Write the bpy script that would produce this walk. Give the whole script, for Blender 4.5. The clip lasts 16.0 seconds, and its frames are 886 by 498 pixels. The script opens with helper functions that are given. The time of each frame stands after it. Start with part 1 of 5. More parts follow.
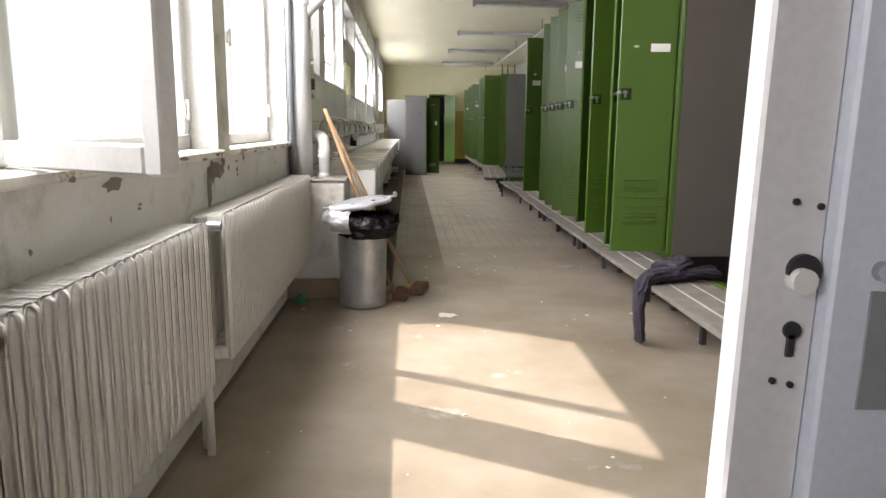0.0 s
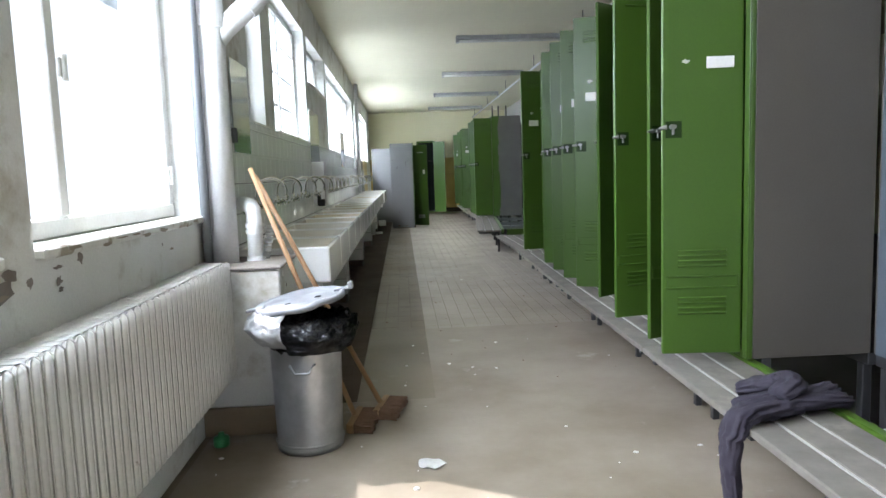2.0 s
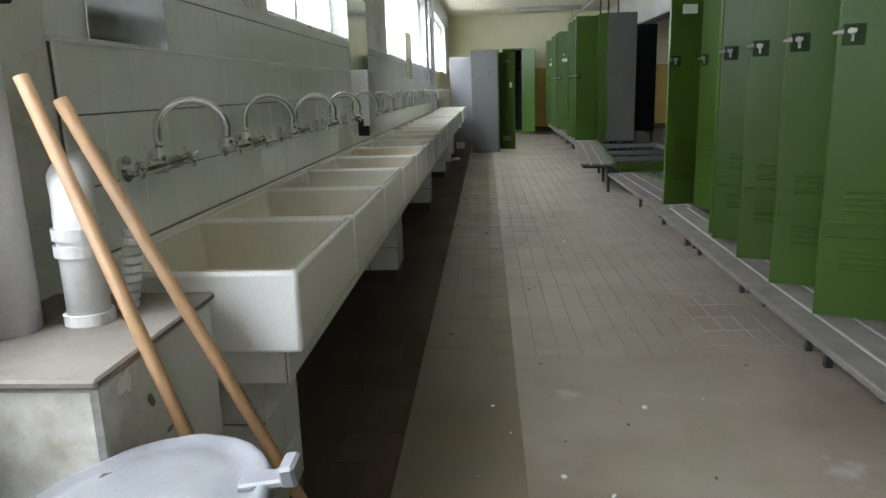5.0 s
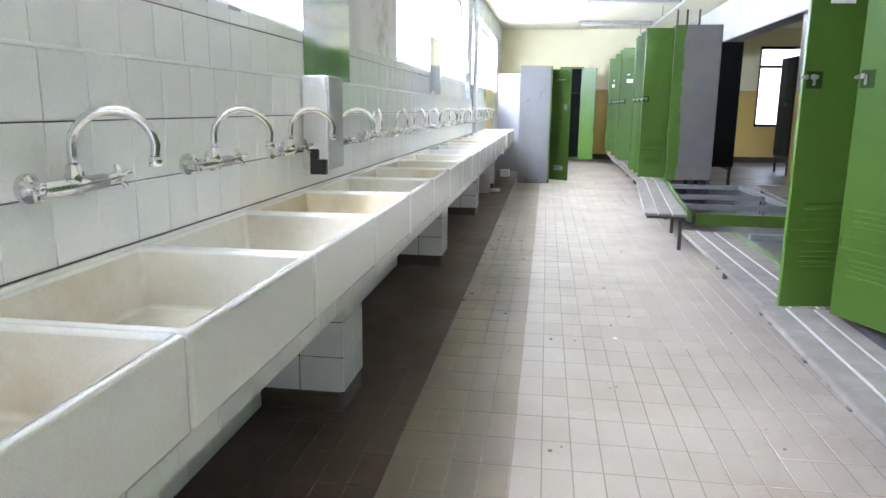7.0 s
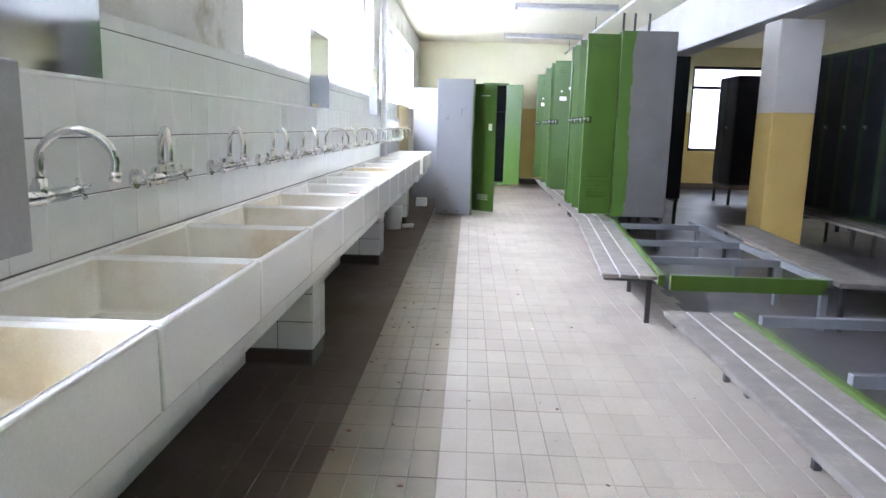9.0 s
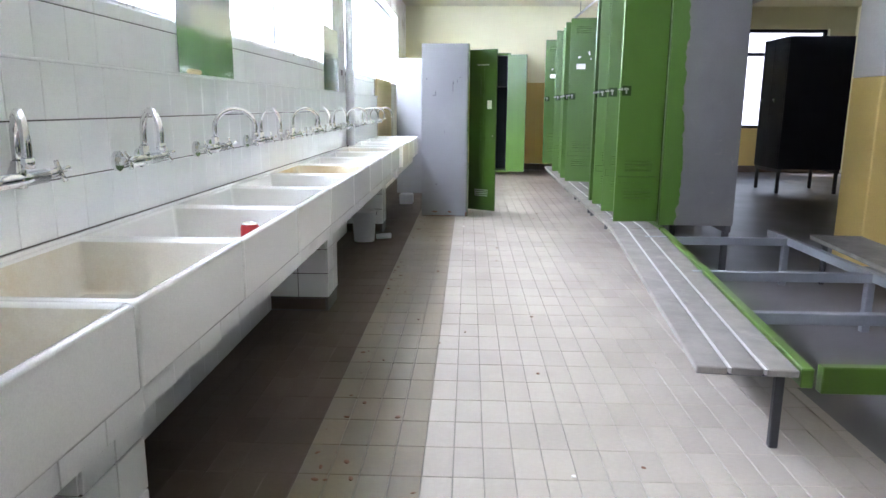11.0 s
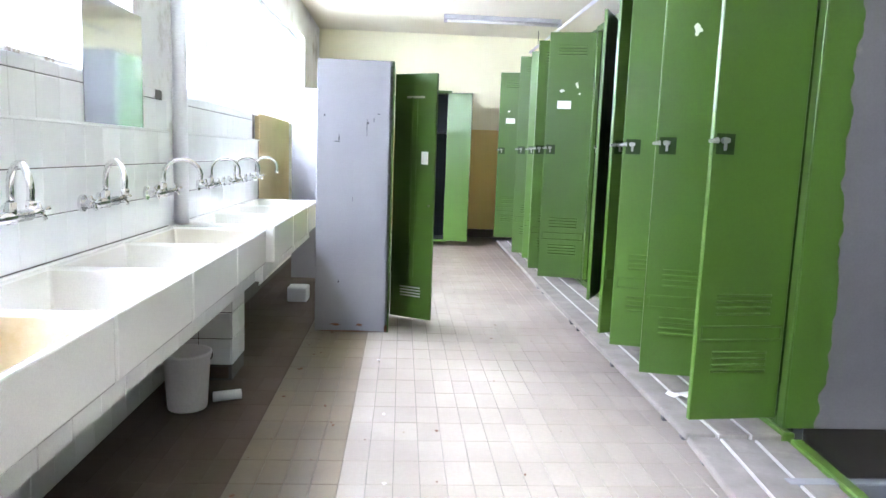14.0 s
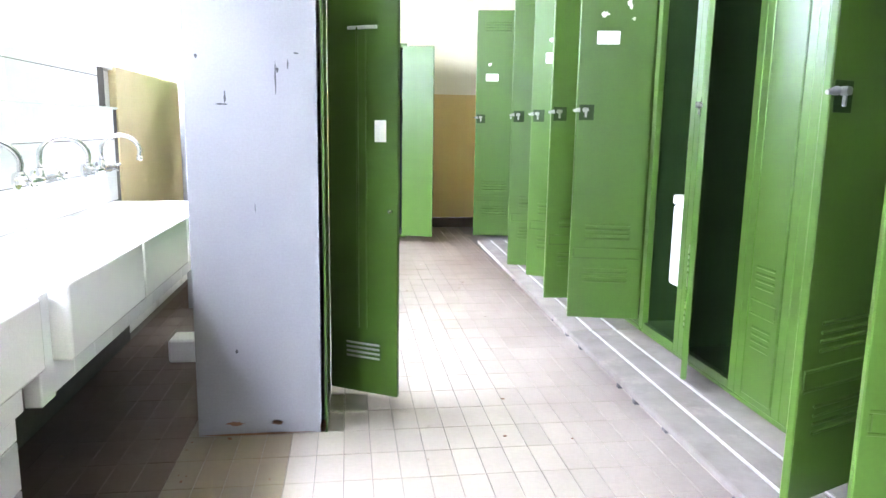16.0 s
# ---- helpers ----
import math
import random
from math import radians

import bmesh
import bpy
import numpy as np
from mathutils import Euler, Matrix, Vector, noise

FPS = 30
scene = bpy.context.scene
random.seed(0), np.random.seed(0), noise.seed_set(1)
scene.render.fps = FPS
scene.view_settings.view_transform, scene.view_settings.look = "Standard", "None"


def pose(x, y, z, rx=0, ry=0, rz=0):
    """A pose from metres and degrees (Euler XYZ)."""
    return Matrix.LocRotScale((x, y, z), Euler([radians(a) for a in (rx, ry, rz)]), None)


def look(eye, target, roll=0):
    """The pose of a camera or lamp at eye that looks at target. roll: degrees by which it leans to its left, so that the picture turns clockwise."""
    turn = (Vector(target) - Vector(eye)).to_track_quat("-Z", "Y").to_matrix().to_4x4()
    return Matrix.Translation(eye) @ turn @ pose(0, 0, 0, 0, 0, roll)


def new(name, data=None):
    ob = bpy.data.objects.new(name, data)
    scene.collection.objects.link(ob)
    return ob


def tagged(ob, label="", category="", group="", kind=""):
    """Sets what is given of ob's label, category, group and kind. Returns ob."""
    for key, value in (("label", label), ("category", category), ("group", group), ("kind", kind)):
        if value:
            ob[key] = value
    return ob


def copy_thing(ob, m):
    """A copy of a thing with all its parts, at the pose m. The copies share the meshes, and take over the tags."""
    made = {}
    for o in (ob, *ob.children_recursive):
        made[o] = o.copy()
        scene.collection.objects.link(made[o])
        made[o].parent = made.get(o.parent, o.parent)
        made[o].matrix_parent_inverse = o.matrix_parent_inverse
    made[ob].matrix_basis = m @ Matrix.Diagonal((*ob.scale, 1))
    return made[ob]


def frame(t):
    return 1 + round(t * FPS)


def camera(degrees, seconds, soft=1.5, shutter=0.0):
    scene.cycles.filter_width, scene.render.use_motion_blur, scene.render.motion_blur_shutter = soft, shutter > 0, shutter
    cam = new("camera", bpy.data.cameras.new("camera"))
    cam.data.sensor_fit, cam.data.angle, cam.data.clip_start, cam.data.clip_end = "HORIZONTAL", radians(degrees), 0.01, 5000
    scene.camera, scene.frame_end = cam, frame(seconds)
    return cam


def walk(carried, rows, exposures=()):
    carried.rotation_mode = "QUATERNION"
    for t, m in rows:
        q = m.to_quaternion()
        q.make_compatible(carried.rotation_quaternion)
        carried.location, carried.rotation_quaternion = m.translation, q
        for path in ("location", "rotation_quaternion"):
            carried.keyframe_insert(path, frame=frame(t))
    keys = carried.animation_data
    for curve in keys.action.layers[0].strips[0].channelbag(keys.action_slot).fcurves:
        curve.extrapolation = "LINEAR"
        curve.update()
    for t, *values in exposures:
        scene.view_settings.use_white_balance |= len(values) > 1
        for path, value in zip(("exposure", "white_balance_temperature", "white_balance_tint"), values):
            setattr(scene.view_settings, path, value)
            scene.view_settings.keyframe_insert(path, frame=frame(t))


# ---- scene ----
cam = camera(65.0, 16.0)
PATH = [
    (0, (-0.312, 0.078, 1.078), (-0.213, 2.046, 0.735), 0.5),
    (0.5, (-0.289, 0.372, 1.112), (-0.136, 2.35, 0.863), -0.3),
    (1, (-0.237, 0.681, 1.095), (-0.114, 2.659, 0.824), -0.2),
    (1.5, (-0.181, 1.014, 1.094), (-0.007, 2.977, 0.753), -0.9),
    (2, (-0.157, 1.357, 1.137), (-0.047, 3.342, 0.921), -2.0),
    (2.5, (-0.111, 1.738, 1.129), (-0.133, 3.722, 0.875), 0.1),
    (3, (-0.112, 2.117, 1.112), (-0.276, 4.074, 0.734), -1.0),
    (3.5, (-0.148, 2.43, 1.119), (-0.552, 4.356, 0.762), -0.9),
    (4, (-0.138, 2.77, 1.126), (-0.487, 4.716, 0.827), -0.2),
    (4.5, (-0.138, 3.109, 1.113), (-0.321, 5.059, 0.708), -2.2),
    (4.7, (-0.144, 3.269, 1.142), (-0.265, 5.215, 0.696), -2.0),
    (6.8, (0.035, 5.006, 1.169), (-0.235, 6.935, 0.713), 2.0),
    (7, (0.043, 5.178, 1.159), (-0.238, 7.118, 0.76), 0.6),
    (7.5, (0.048, 5.615, 1.162), (-0.226, 7.545, 0.718), -0.1),
    (8, (0.068, 6.038, 1.181), (-0.164, 7.99, 0.81), 1.4),
    (8.5, (0.064, 6.482, 1.194), (0.011, 8.454, 0.859), -0.3),
    (9, (0.044, 6.912, 1.174), (-0.021, 8.88, 0.828), 1.5),
    (9.2, (0.026, 7.046, 1.182), (-0.073, 9.012, 0.827), 3.0),
    (11.3, (0.121, 9.125, 1.163), (0.038, 11.082, 0.76), -0.2),
    (11.5, (0.129, 9.275, 1.178), (-0.012, 11.246, 0.865), -1.4),
    (12, (0.137, 9.709, 1.179), (-0.016, 11.671, 0.82), 2.4),
    (12.5, (0.121, 10.173, 1.197), (0.028, 12.14, 0.847), 1.5),
    (13, (0.128, 10.648, 1.188), (0.094, 12.618, 0.841), 1.4),
    (13.5, (0.128, 11.146, 1.217), (0.204, 13.12, 0.905), 0.2),
    (14, (0.171, 11.67, 1.212), (0.295, 13.648, 0.944), 2.1),
    (14.5, (0.163, 12.195, 1.219), (0.358, 14.158, 0.89), 4.7),
    (15, (0.17, 12.694, 1.185), (0.343, 14.663, 0.879), 3.7),
    (15.5, (0.212, 13.177, 1.198), (0.429, 15.14, 0.882), 4.0),
    (16, (0.196, 13.655, 1.201), (0.463, 15.608, 0.859), 0.9),
]
walk(cam, [(t, look(eye, target, roll)) for t, eye, target, roll in PATH],
     exposures=[(0, 0.75, 7000, 20), (1, 0.8, 6250, 15), (2, 0.92, 6000, 14), (3.5, 1.25, 5750, 13), (4.0, 0.6, 5900, 12), (4.7, 0.45, 6300, 12), (6.8, 2.25, 5750, 20), (7.5, 2.3, 5700, 22), (9.2, 2.15, 5650, 25), (11.4, 2.02, 5700, 23), (12.5, 2.45, 5800, 25), (14, 2.38, 5700, 25), (15, 2.45, 5700, 25), (16, 2.9, 5700, 26)])

# ---- light ----
world = bpy.data.worlds.new("world")
scene.world = world
world.use_nodes = True
wn = world.node_tree.nodes
sky = wn.new("ShaderNodeTexSky")
sky.sky_type = "NISHITA"
sky.sun_disc = False
sky.sun_elevation = radians(51)
sky.sun_rotation = radians(-59.5)
world.node_tree.links.new(sky.outputs[0], wn["Background"].inputs[0])
wn["Background"].inputs[1].default_value = 0.12

sun = new("sun", bpy.data.lights.new("sun", "SUN"))
sun.data.energy = 5.0
sun.data.angle = radians(0.6)
sun.data.color = (1.0, 0.97, 0.92)
# the light falls towards +x and -y, from the window side
sun.matrix_world = look((0, 0, 0), (0.70, -0.412, -1.0))


def window_light(name, x, y0, y1, z0, z1, power, toward):
    """Sky light that stands outside one window."""
    lamp = new(name, bpy.data.lights.new(name, "AREA"))
    lamp.data.shape = "RECTANGLE"
    lamp.data.size, lamp.data.size_y = y1 - y0, z1 - z0
    lamp.data.energy = power
    lamp.data.color = (0.90, 0.95, 1.0)
    c = Vector((x, (y0 + y1) / 2, (z0 + z1) / 2))
    lamp.matrix_world = look(c, c + Vector(toward))
    return lamp


# ---- materials ----
def material(name, base, rough=0.5, metal=0.0, other=None, scale=6.0, amount=0.5, fine=90.0, bump=0.15, spread=0.0, spec=0.5, dirt=None, dirt_scale=1.3, dirt_low=0.52, dirt_high=0.72, rvar=0.12):
    """A painted or plain surface: two colours in soft patches, a fine grain, and dirt with a shape of its own."""
    m = bpy.data.materials.new(name)
    m.use_nodes = True
    n, l = m.node_tree.nodes, m.node_tree.links
    p = n["Principled BSDF"]
    p.inputs["Roughness"].default_value = rough
    p.inputs["Metallic"].default_value = metal
    p.inputs["Specular IOR Level"].default_value = spec
    geo = n.new("ShaderNodeNewGeometry")
    big = n.new("ShaderNodeTexNoise")
    big.inputs["Scale"].default_value = scale
    big.inputs["Detail"].default_value = 5
    small = n.new("ShaderNodeTexNoise")
    small.inputs["Scale"].default_value = fine
    small.inputs["Detail"].default_value = 3
    for t in (big, small):
        l.new(geo.outputs["Position"], t.inputs["Vector"])
    other = other or tuple(c * 0.8 for c in base)
    mix = n.new("ShaderNodeMixRGB")
    mix.inputs[1].default_value = (*base, 1)
    mix.inputs[2].default_value = (*other, 1)
    ramp = n.new("ShaderNodeMapRange")
    ramp.inputs[1].default_value, ramp.inputs[2].default_value = 0.35, 0.7
    ramp.inputs[3].default_value, ramp.inputs[4].default_value = 0.0, amount
    l.new(big.outputs["Fac"], ramp.inputs[0])
    l.new(ramp.outputs[0], mix.inputs[0])
    out = mix.outputs[0]
    grain = n.new("ShaderNodeMixRGB")
    grain.blend_type = "MULTIPLY"
    grain.inputs[0].default_value = 0.25
    l.new(out, grain.inputs[1])
    l.new(small.outputs["Color"], grain.inputs[2])
    gr = n.new("ShaderNodeMapRange")
    gr.inputs[1].default_value, gr.inputs[2].default_value = 0.3, 0.7
    gr.inputs[3].default_value, gr.inputs[4].default_value = 0.72, 1.05
    l.new(small.outputs["Fac"], gr.inputs[0])
    l.new(gr.outputs[0], grain.inputs[2])
    out = grain.outputs[0]
    if spread:
        info = n.new("ShaderNodeObjectInfo")
        add = n.new("ShaderNodeMath")
        add.operation = "ADD"
        l.new(info.outputs["Random"], add.inputs[0])
        l.new(geo.outputs["Random Per Island"], add.inputs[1])
        fr = n.new("ShaderNodeMath")
        fr.operation = "FRACT"
        l.new(add.outputs[0], fr.inputs[0])
        hsv = n.new("ShaderNodeHueSaturation")
        vr = n.new("ShaderNodeMapRange")
        vr.inputs[3].default_value, vr.inputs[4].default_value = 1 - spread, 1 + spread * 0.6
        l.new(fr.outputs[0], vr.inputs[0])
        l.new(vr.outputs[0], hsv.inputs["Value"])
        l.new(out, hsv.inputs["Color"])
        out = hsv.outputs[0]
    if dirt:
        dn = n.new("ShaderNodeTexNoise")
        dn.inputs["Scale"].default_value = dirt_scale
        dn.inputs["Detail"].default_value = 7
        dn.inputs["Roughness"].default_value = 0.68
        l.new(geo.outputs["Position"], dn.inputs["Vector"])
        dr = n.new("ShaderNodeMapRange")
        dr.inputs[1].default_value, dr.inputs[2].default_value = dirt_low, dirt_high
        l.new(dn.outputs["Fac"], dr.inputs[0])
        dm = n.new("ShaderNodeMixRGB")
        dm.inputs[2].default_value = (*dirt, 1)
        l.new(dr.outputs[0], dm.inputs[0])
        l.new(out, dm.inputs[1])
        out = dm.outputs[0]
    l.new(out, p.inputs["Base Color"])
    rr = n.new("ShaderNodeMapRange")
    rr.inputs[3].default_value, rr.inputs[4].default_value = max(0.03, rough - rvar), min(1, rough + rvar)
    l.new(big.outputs["Fac"], rr.inputs[0])
    l.new(rr.outputs[0], p.inputs["Roughness"])
    if bump:
        b = n.new("ShaderNodeBump")
        b.inputs["Strength"].default_value = bump
        b.inputs["Distance"].default_value = 0.004
        s = n.new("ShaderNodeMath")
        s.operation = "MULTIPLY_ADD"
        s.inputs[1].default_value = 0.35
        l.new(small.outputs["Fac"], s.inputs[0])
        l.new(big.outputs["Fac"], s.inputs[2])
        l.new(s.outputs[0], b.inputs["Height"])
        l.new(b.outputs[0], p.inputs["Normal"])
    return m


PLASTER = material("plaster", (0.80, 0.80, 0.78), 0.8, other=(0.62, 0.61, 0.56), scale=2.2, fine=140, bump=0.3, dirt=(0.40, 0.36, 0.28), dirt_scale=2.4, dirt_low=0.52, dirt_high=0.70)
SILL_PAINT = material("sill_paint", (0.78, 0.77, 0.73), 0.5, other=(0.66, 0.64, 0.58), scale=7, dirt=(0.36, 0.31, 0.24), dirt_scale=7, dirt_low=0.57, dirt_high=0.62)
CREAM = material("cream_wall", (0.80, 0.76, 0.52), 0.75, other=(0.72, 0.68, 0.45), scale=1.2, bump=0.2)
OCHRE = material("ochre_dado", (0.58, 0.42, 0.135), 0.5, other=(0.50, 0.36, 0.11), scale=2, bump=0.12)
CEILING = material("ceiling_paint", (0.74, 0.70, 0.53), 0.85, other=(0.66, 0.62, 0.46), scale=0.9, bump=0.15)
BEAM = material("beam_paint", (0.52, 0.51, 0.48), 0.8, scale=1.5, bump=0.2)
GROUT = material("grout", (0.15, 0.13, 0.11), 0.9, scale=5, bump=0.3)
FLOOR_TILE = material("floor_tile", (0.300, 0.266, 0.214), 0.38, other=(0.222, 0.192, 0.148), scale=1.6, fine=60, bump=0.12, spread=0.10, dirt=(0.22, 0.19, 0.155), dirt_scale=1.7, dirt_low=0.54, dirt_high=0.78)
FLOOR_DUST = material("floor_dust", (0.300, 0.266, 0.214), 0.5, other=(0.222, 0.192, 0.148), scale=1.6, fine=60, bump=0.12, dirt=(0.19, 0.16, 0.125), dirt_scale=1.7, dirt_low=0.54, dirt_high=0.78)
# the sinks' half shade and full shade on the floor, painted as tile colours
FLOOR_TILE_HALF_SHADE = material("floor_tile_half_shade", (0.158, 0.122, 0.070), 0.45, other=(0.115, 0.088, 0.052), scale=1.6, fine=60, bump=0.12, spread=0.10, dirt=(0.10, 0.077, 0.05), dirt_scale=1.7, dirt_low=0.52, dirt_high=0.76)
BROWN_TILE_SINK_SHADE = material("brown_tile_sink_shade", (0.108, 0.080, 0.060), 0.8, other=(0.068, 0.050, 0.038), scale=2, fine=60, bump=0.15, spread=0.12, spec=0.25)
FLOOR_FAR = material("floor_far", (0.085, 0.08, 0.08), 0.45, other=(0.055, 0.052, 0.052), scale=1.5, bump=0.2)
WALL_TILE = material("wall_tile", (0.90, 0.91, 0.90), 0.14, other=(0.87, 0.88, 0.87), scale=2, fine=260, amount=0.4, bump=0.02, spread=0.025)
TILE_GROUT = material("tile_grout", (0.11, 0.10, 0.09), 0.9, scale=20, bump=0.2)
CERAMIC = material("fireclay", (0.91, 0.905, 0.885), 0.13, other=(0.85, 0.84, 0.80), scale=1.6, fine=260, bump=0.01, spec=0.6)
CERAMIC_IN = material("fireclay_basin", (0.86, 0.835, 0.77), 0.2, other=(0.76, 0.70, 0.58), scale=1.5, fine=220, amount=0.8, bump=0.01, dirt=(0.56, 0.38, 0.15), dirt_scale=1.1, dirt_low=0.5, dirt_high=0.8)
CERAMIC_GOLD = material("fireclay_stained", (0.86, 0.80, 0.66), 0.2, other=(0.78, 0.67, 0.46), scale=1.8, fine=220, amount=0.9, bump=0.01, dirt=(0.60, 0.44, 0.21), dirt_scale=1.6, dirt_low=0.48, dirt_high=0.75)
CERAMIC_CLEAN = material("fireclay_clean", (0.88, 0.87, 0.84), 0.18, other=(0.78, 0.75, 0.68), scale=1.5, fine=220, amount=0.6, bump=0.01)
CHROME = material("chrome", (0.80, 0.80, 0.81), 0.12, metal=1.0, other=(0.6, 0.6, 0.6), scale=14, bump=0.02)
GREEN = material("locker_green", (0.050, 0.104, 0.013), 0.34, other=(0.042, 0.090, 0.011), scale=0.8, fine=110, amount=0.3, bump=0.0, spread=0.18, rvar=0.04, spec=0.45)
# green with the shade of locker insides and latch recesses put into it
GREEN_SHADED = material("locker_green_shaded", (0.016, 0.038, 0.008), 0.6, scale=2.2, bump=0.04, spec=0.2)
LATCH_METAL = material("latch_metal", (0.30, 0.30, 0.29), 0.42, metal=0.7, other=(0.18, 0.18, 0.17), scale=25, bump=0.1)
GREY_STEEL = material("locker_grey", (0.132, 0.128, 0.122), 0.5, other=(0.092, 0.088, 0.083), scale=3.5, fine=120, bump=0.1, dirt=(0.16, 0.148, 0.13), dirt_scale=5.5, dirt_low=0.62, dirt_high=0.70)
LIGHT_GREY = material("locker_light_grey", (0.205, 0.207, 0.211), 0.42, other=(0.18, 0.181, 0.185), scale=1.8, fine=120, bump=0.1, dirt=(0.25, 0.22, 0.19), dirt_scale=6.5, dirt_low=0.69, dirt_high=0.72)
GREY_BROWN = material("locker_grey_brown", (0.100, 0.088, 0.074), 0.5, other=(0.075, 0.065, 0.054), scale=1.8, fine=120, bump=0.05)
BLUE_GREY = material("locker_blue_grey", (0.102, 0.122, 0.150), 0.45, other=(0.09, 0.108, 0.132), scale=1.2, bump=0.05)
# near-black steel: the shade of backlit and inner faces is in the colour
SHADED_STEEL = material("locker_shaded", (0.014, 0.016, 0.021), 0.6, scale=3, bump=0.05, spec=0.15)
BENCH_WOOD = material("bench_wood", (0.195, 0.178, 0.153), 0.75, other=(0.115, 0.102, 0.084), scale=9, fine=50, bump=0.3, spread=0.12, dirt=(0.22, 0.20, 0.17), dirt_scale=7, dirt_low=0.56, dirt_high=0.7)
BENCH_GREEN = material("bench_green", (0.058, 0.112, 0.013), 0.34, other=(0.053, 0.103, 0.012), scale=0.8, fine=110, amount=0.25, bump=0.0, spread=0.16, rvar=0.02)
IRON = material("dark_iron", (0.05, 0.05, 0.052), 0.55, metal=0.3, scale=10, bump=0.2)
RAIL = material("grey_rail", (0.42, 0.42, 0.42), 0.5, other=(0.3, 0.3, 0.3), scale=7, bump=0.15)
RADIATOR = material("radiator_paint", (0.85, 0.84, 0.79), 0.4, other=(0.78, 0.76, 0.70), scale=4, bump=0.1, dirt=(0.33, 0.27, 0.2), dirt_scale=7, dirt_low=0.67, dirt_high=0.72)
FRAME_PAINT = material("window_paint", (0.72, 0.72, 0.70), 0.5, other=(0.6, 0.58, 0.53), scale=8, bump=0.2, dirt=(0.3, 0.27, 0.22), dirt_scale=9, dirt_low=0.66, dirt_high=0.72)
PIPE_PAINT = material("pipe_paint", (0.84, 0.85, 0.86), 0.4, other=(0.62, 0.62, 0.62), scale=3, bump=0.08)
PIPE_GREY = material("pipe_grey", (0.17, 0.18, 0.19), 0.45, scale=6, bump=0.1)
PLASTIC_WHITE = material("white_plastic", (0.78, 0.78, 0.77), 0.35, scale=4, bump=0.03)
ZINC = material("zinc", (0.52, 0.535, 0.55), 0.36, metal=0.85, other=(0.36, 0.37, 0.385), scale=9, fine=45, amount=0.8, bump=0.12)
LID_PLASTIC = material("lid_grey", (0.30, 0.305, 0.32), 0.36, other=(0.22, 0.225, 0.24), scale=9, amount=0.8, bump=0.1)
BAG_BLACK = material("black_bag", (0.012, 0.012, 0.014), 0.22, scale=20, bump=0.1, spec=0.8)
BAG_WHITE = material("white_bag", (0.66, 0.66, 0.66), 0.4, scale=12, bump=0.2)
BROOM_WOOD = material("broom_wood", (0.36, 0.215, 0.105), 0.55, other=(0.25, 0.145, 0.07), scale=12, bump=0.15)
BRISTLE = material("bristles", (0.14, 0.075, 0.04), 0.85, other=(0.09, 0.05, 0.03), scale=60, fine=300, bump=0.6)
CLOTH = material("dark_cloth", (0.036, 0.030, 0.045), 0.9, other=(0.022, 0.019, 0.028), scale=25, fine=400, bump=0.5)
BLACK = material("black_plastic", (0.012, 0.012, 0.013), 0.4, scale=10, bump=0.05)
PAPER = material("paper", (0.82, 0.81, 0.78), 0.7, scale=12, bump=0.1)
DOOR_PAINT = material("door_paint", (0.76, 0.76, 0.75), 0.5, other=(0.70, 0.69, 0.67), scale=5, bump=0.1, dirt=(0.35, 0.32, 0.28), dirt_scale=14, dirt_low=0.68, dirt_high=0.73)
DOOR_BLUE = material("door_blue_white", (0.70, 0.74, 0.82), 0.5, other=(0.66, 0.70, 0.78), scale=3, bump=0.05)
BOARD = material("yellow_board", (0.64, 0.52, 0.28), 0.6, other=(0.55, 0.44, 0.22), scale=3, bump=0.1)
GREEN_CAP = material("green_plastic", (0.02, 0.22, 0.07), 0.35, scale=10, bump=0.03)
SKIRTING = material("skirting_tile", (0.30, 0.235, 0.165), 0.4, other=(0.24, 0.185, 0.13), scale=5, bump=0.08)
DIRTY_TOP = material("dirty_cement", (0.27, 0.235, 0.205), 0.85, other=(0.17, 0.145, 0.125), scale=14, bump=0.5)
BENCH_EDGE = material("bench_edge", (0.42, 0.40, 0.37), 0.6, other=(0.42, 0.40, 0.36), scale=16, bump=0.2)
RUST = material("rust", (0.16, 0.075, 0.035), 0.85, other=(0.10, 0.05, 0.03), scale=30, bump=0.5)
STICKER = material("grey_sticker", (0.30, 0.31, 0.32), 0.6, scale=20, bump=0.05)
RED = material("red_plastic", (0.5, 0.03, 0.03), 0.4, scale=10, bump=0.02)
TUBE = material("lamp_tube_white", (0.62, 0.62, 0.58), 0.3, scale=10, bump=0.02)


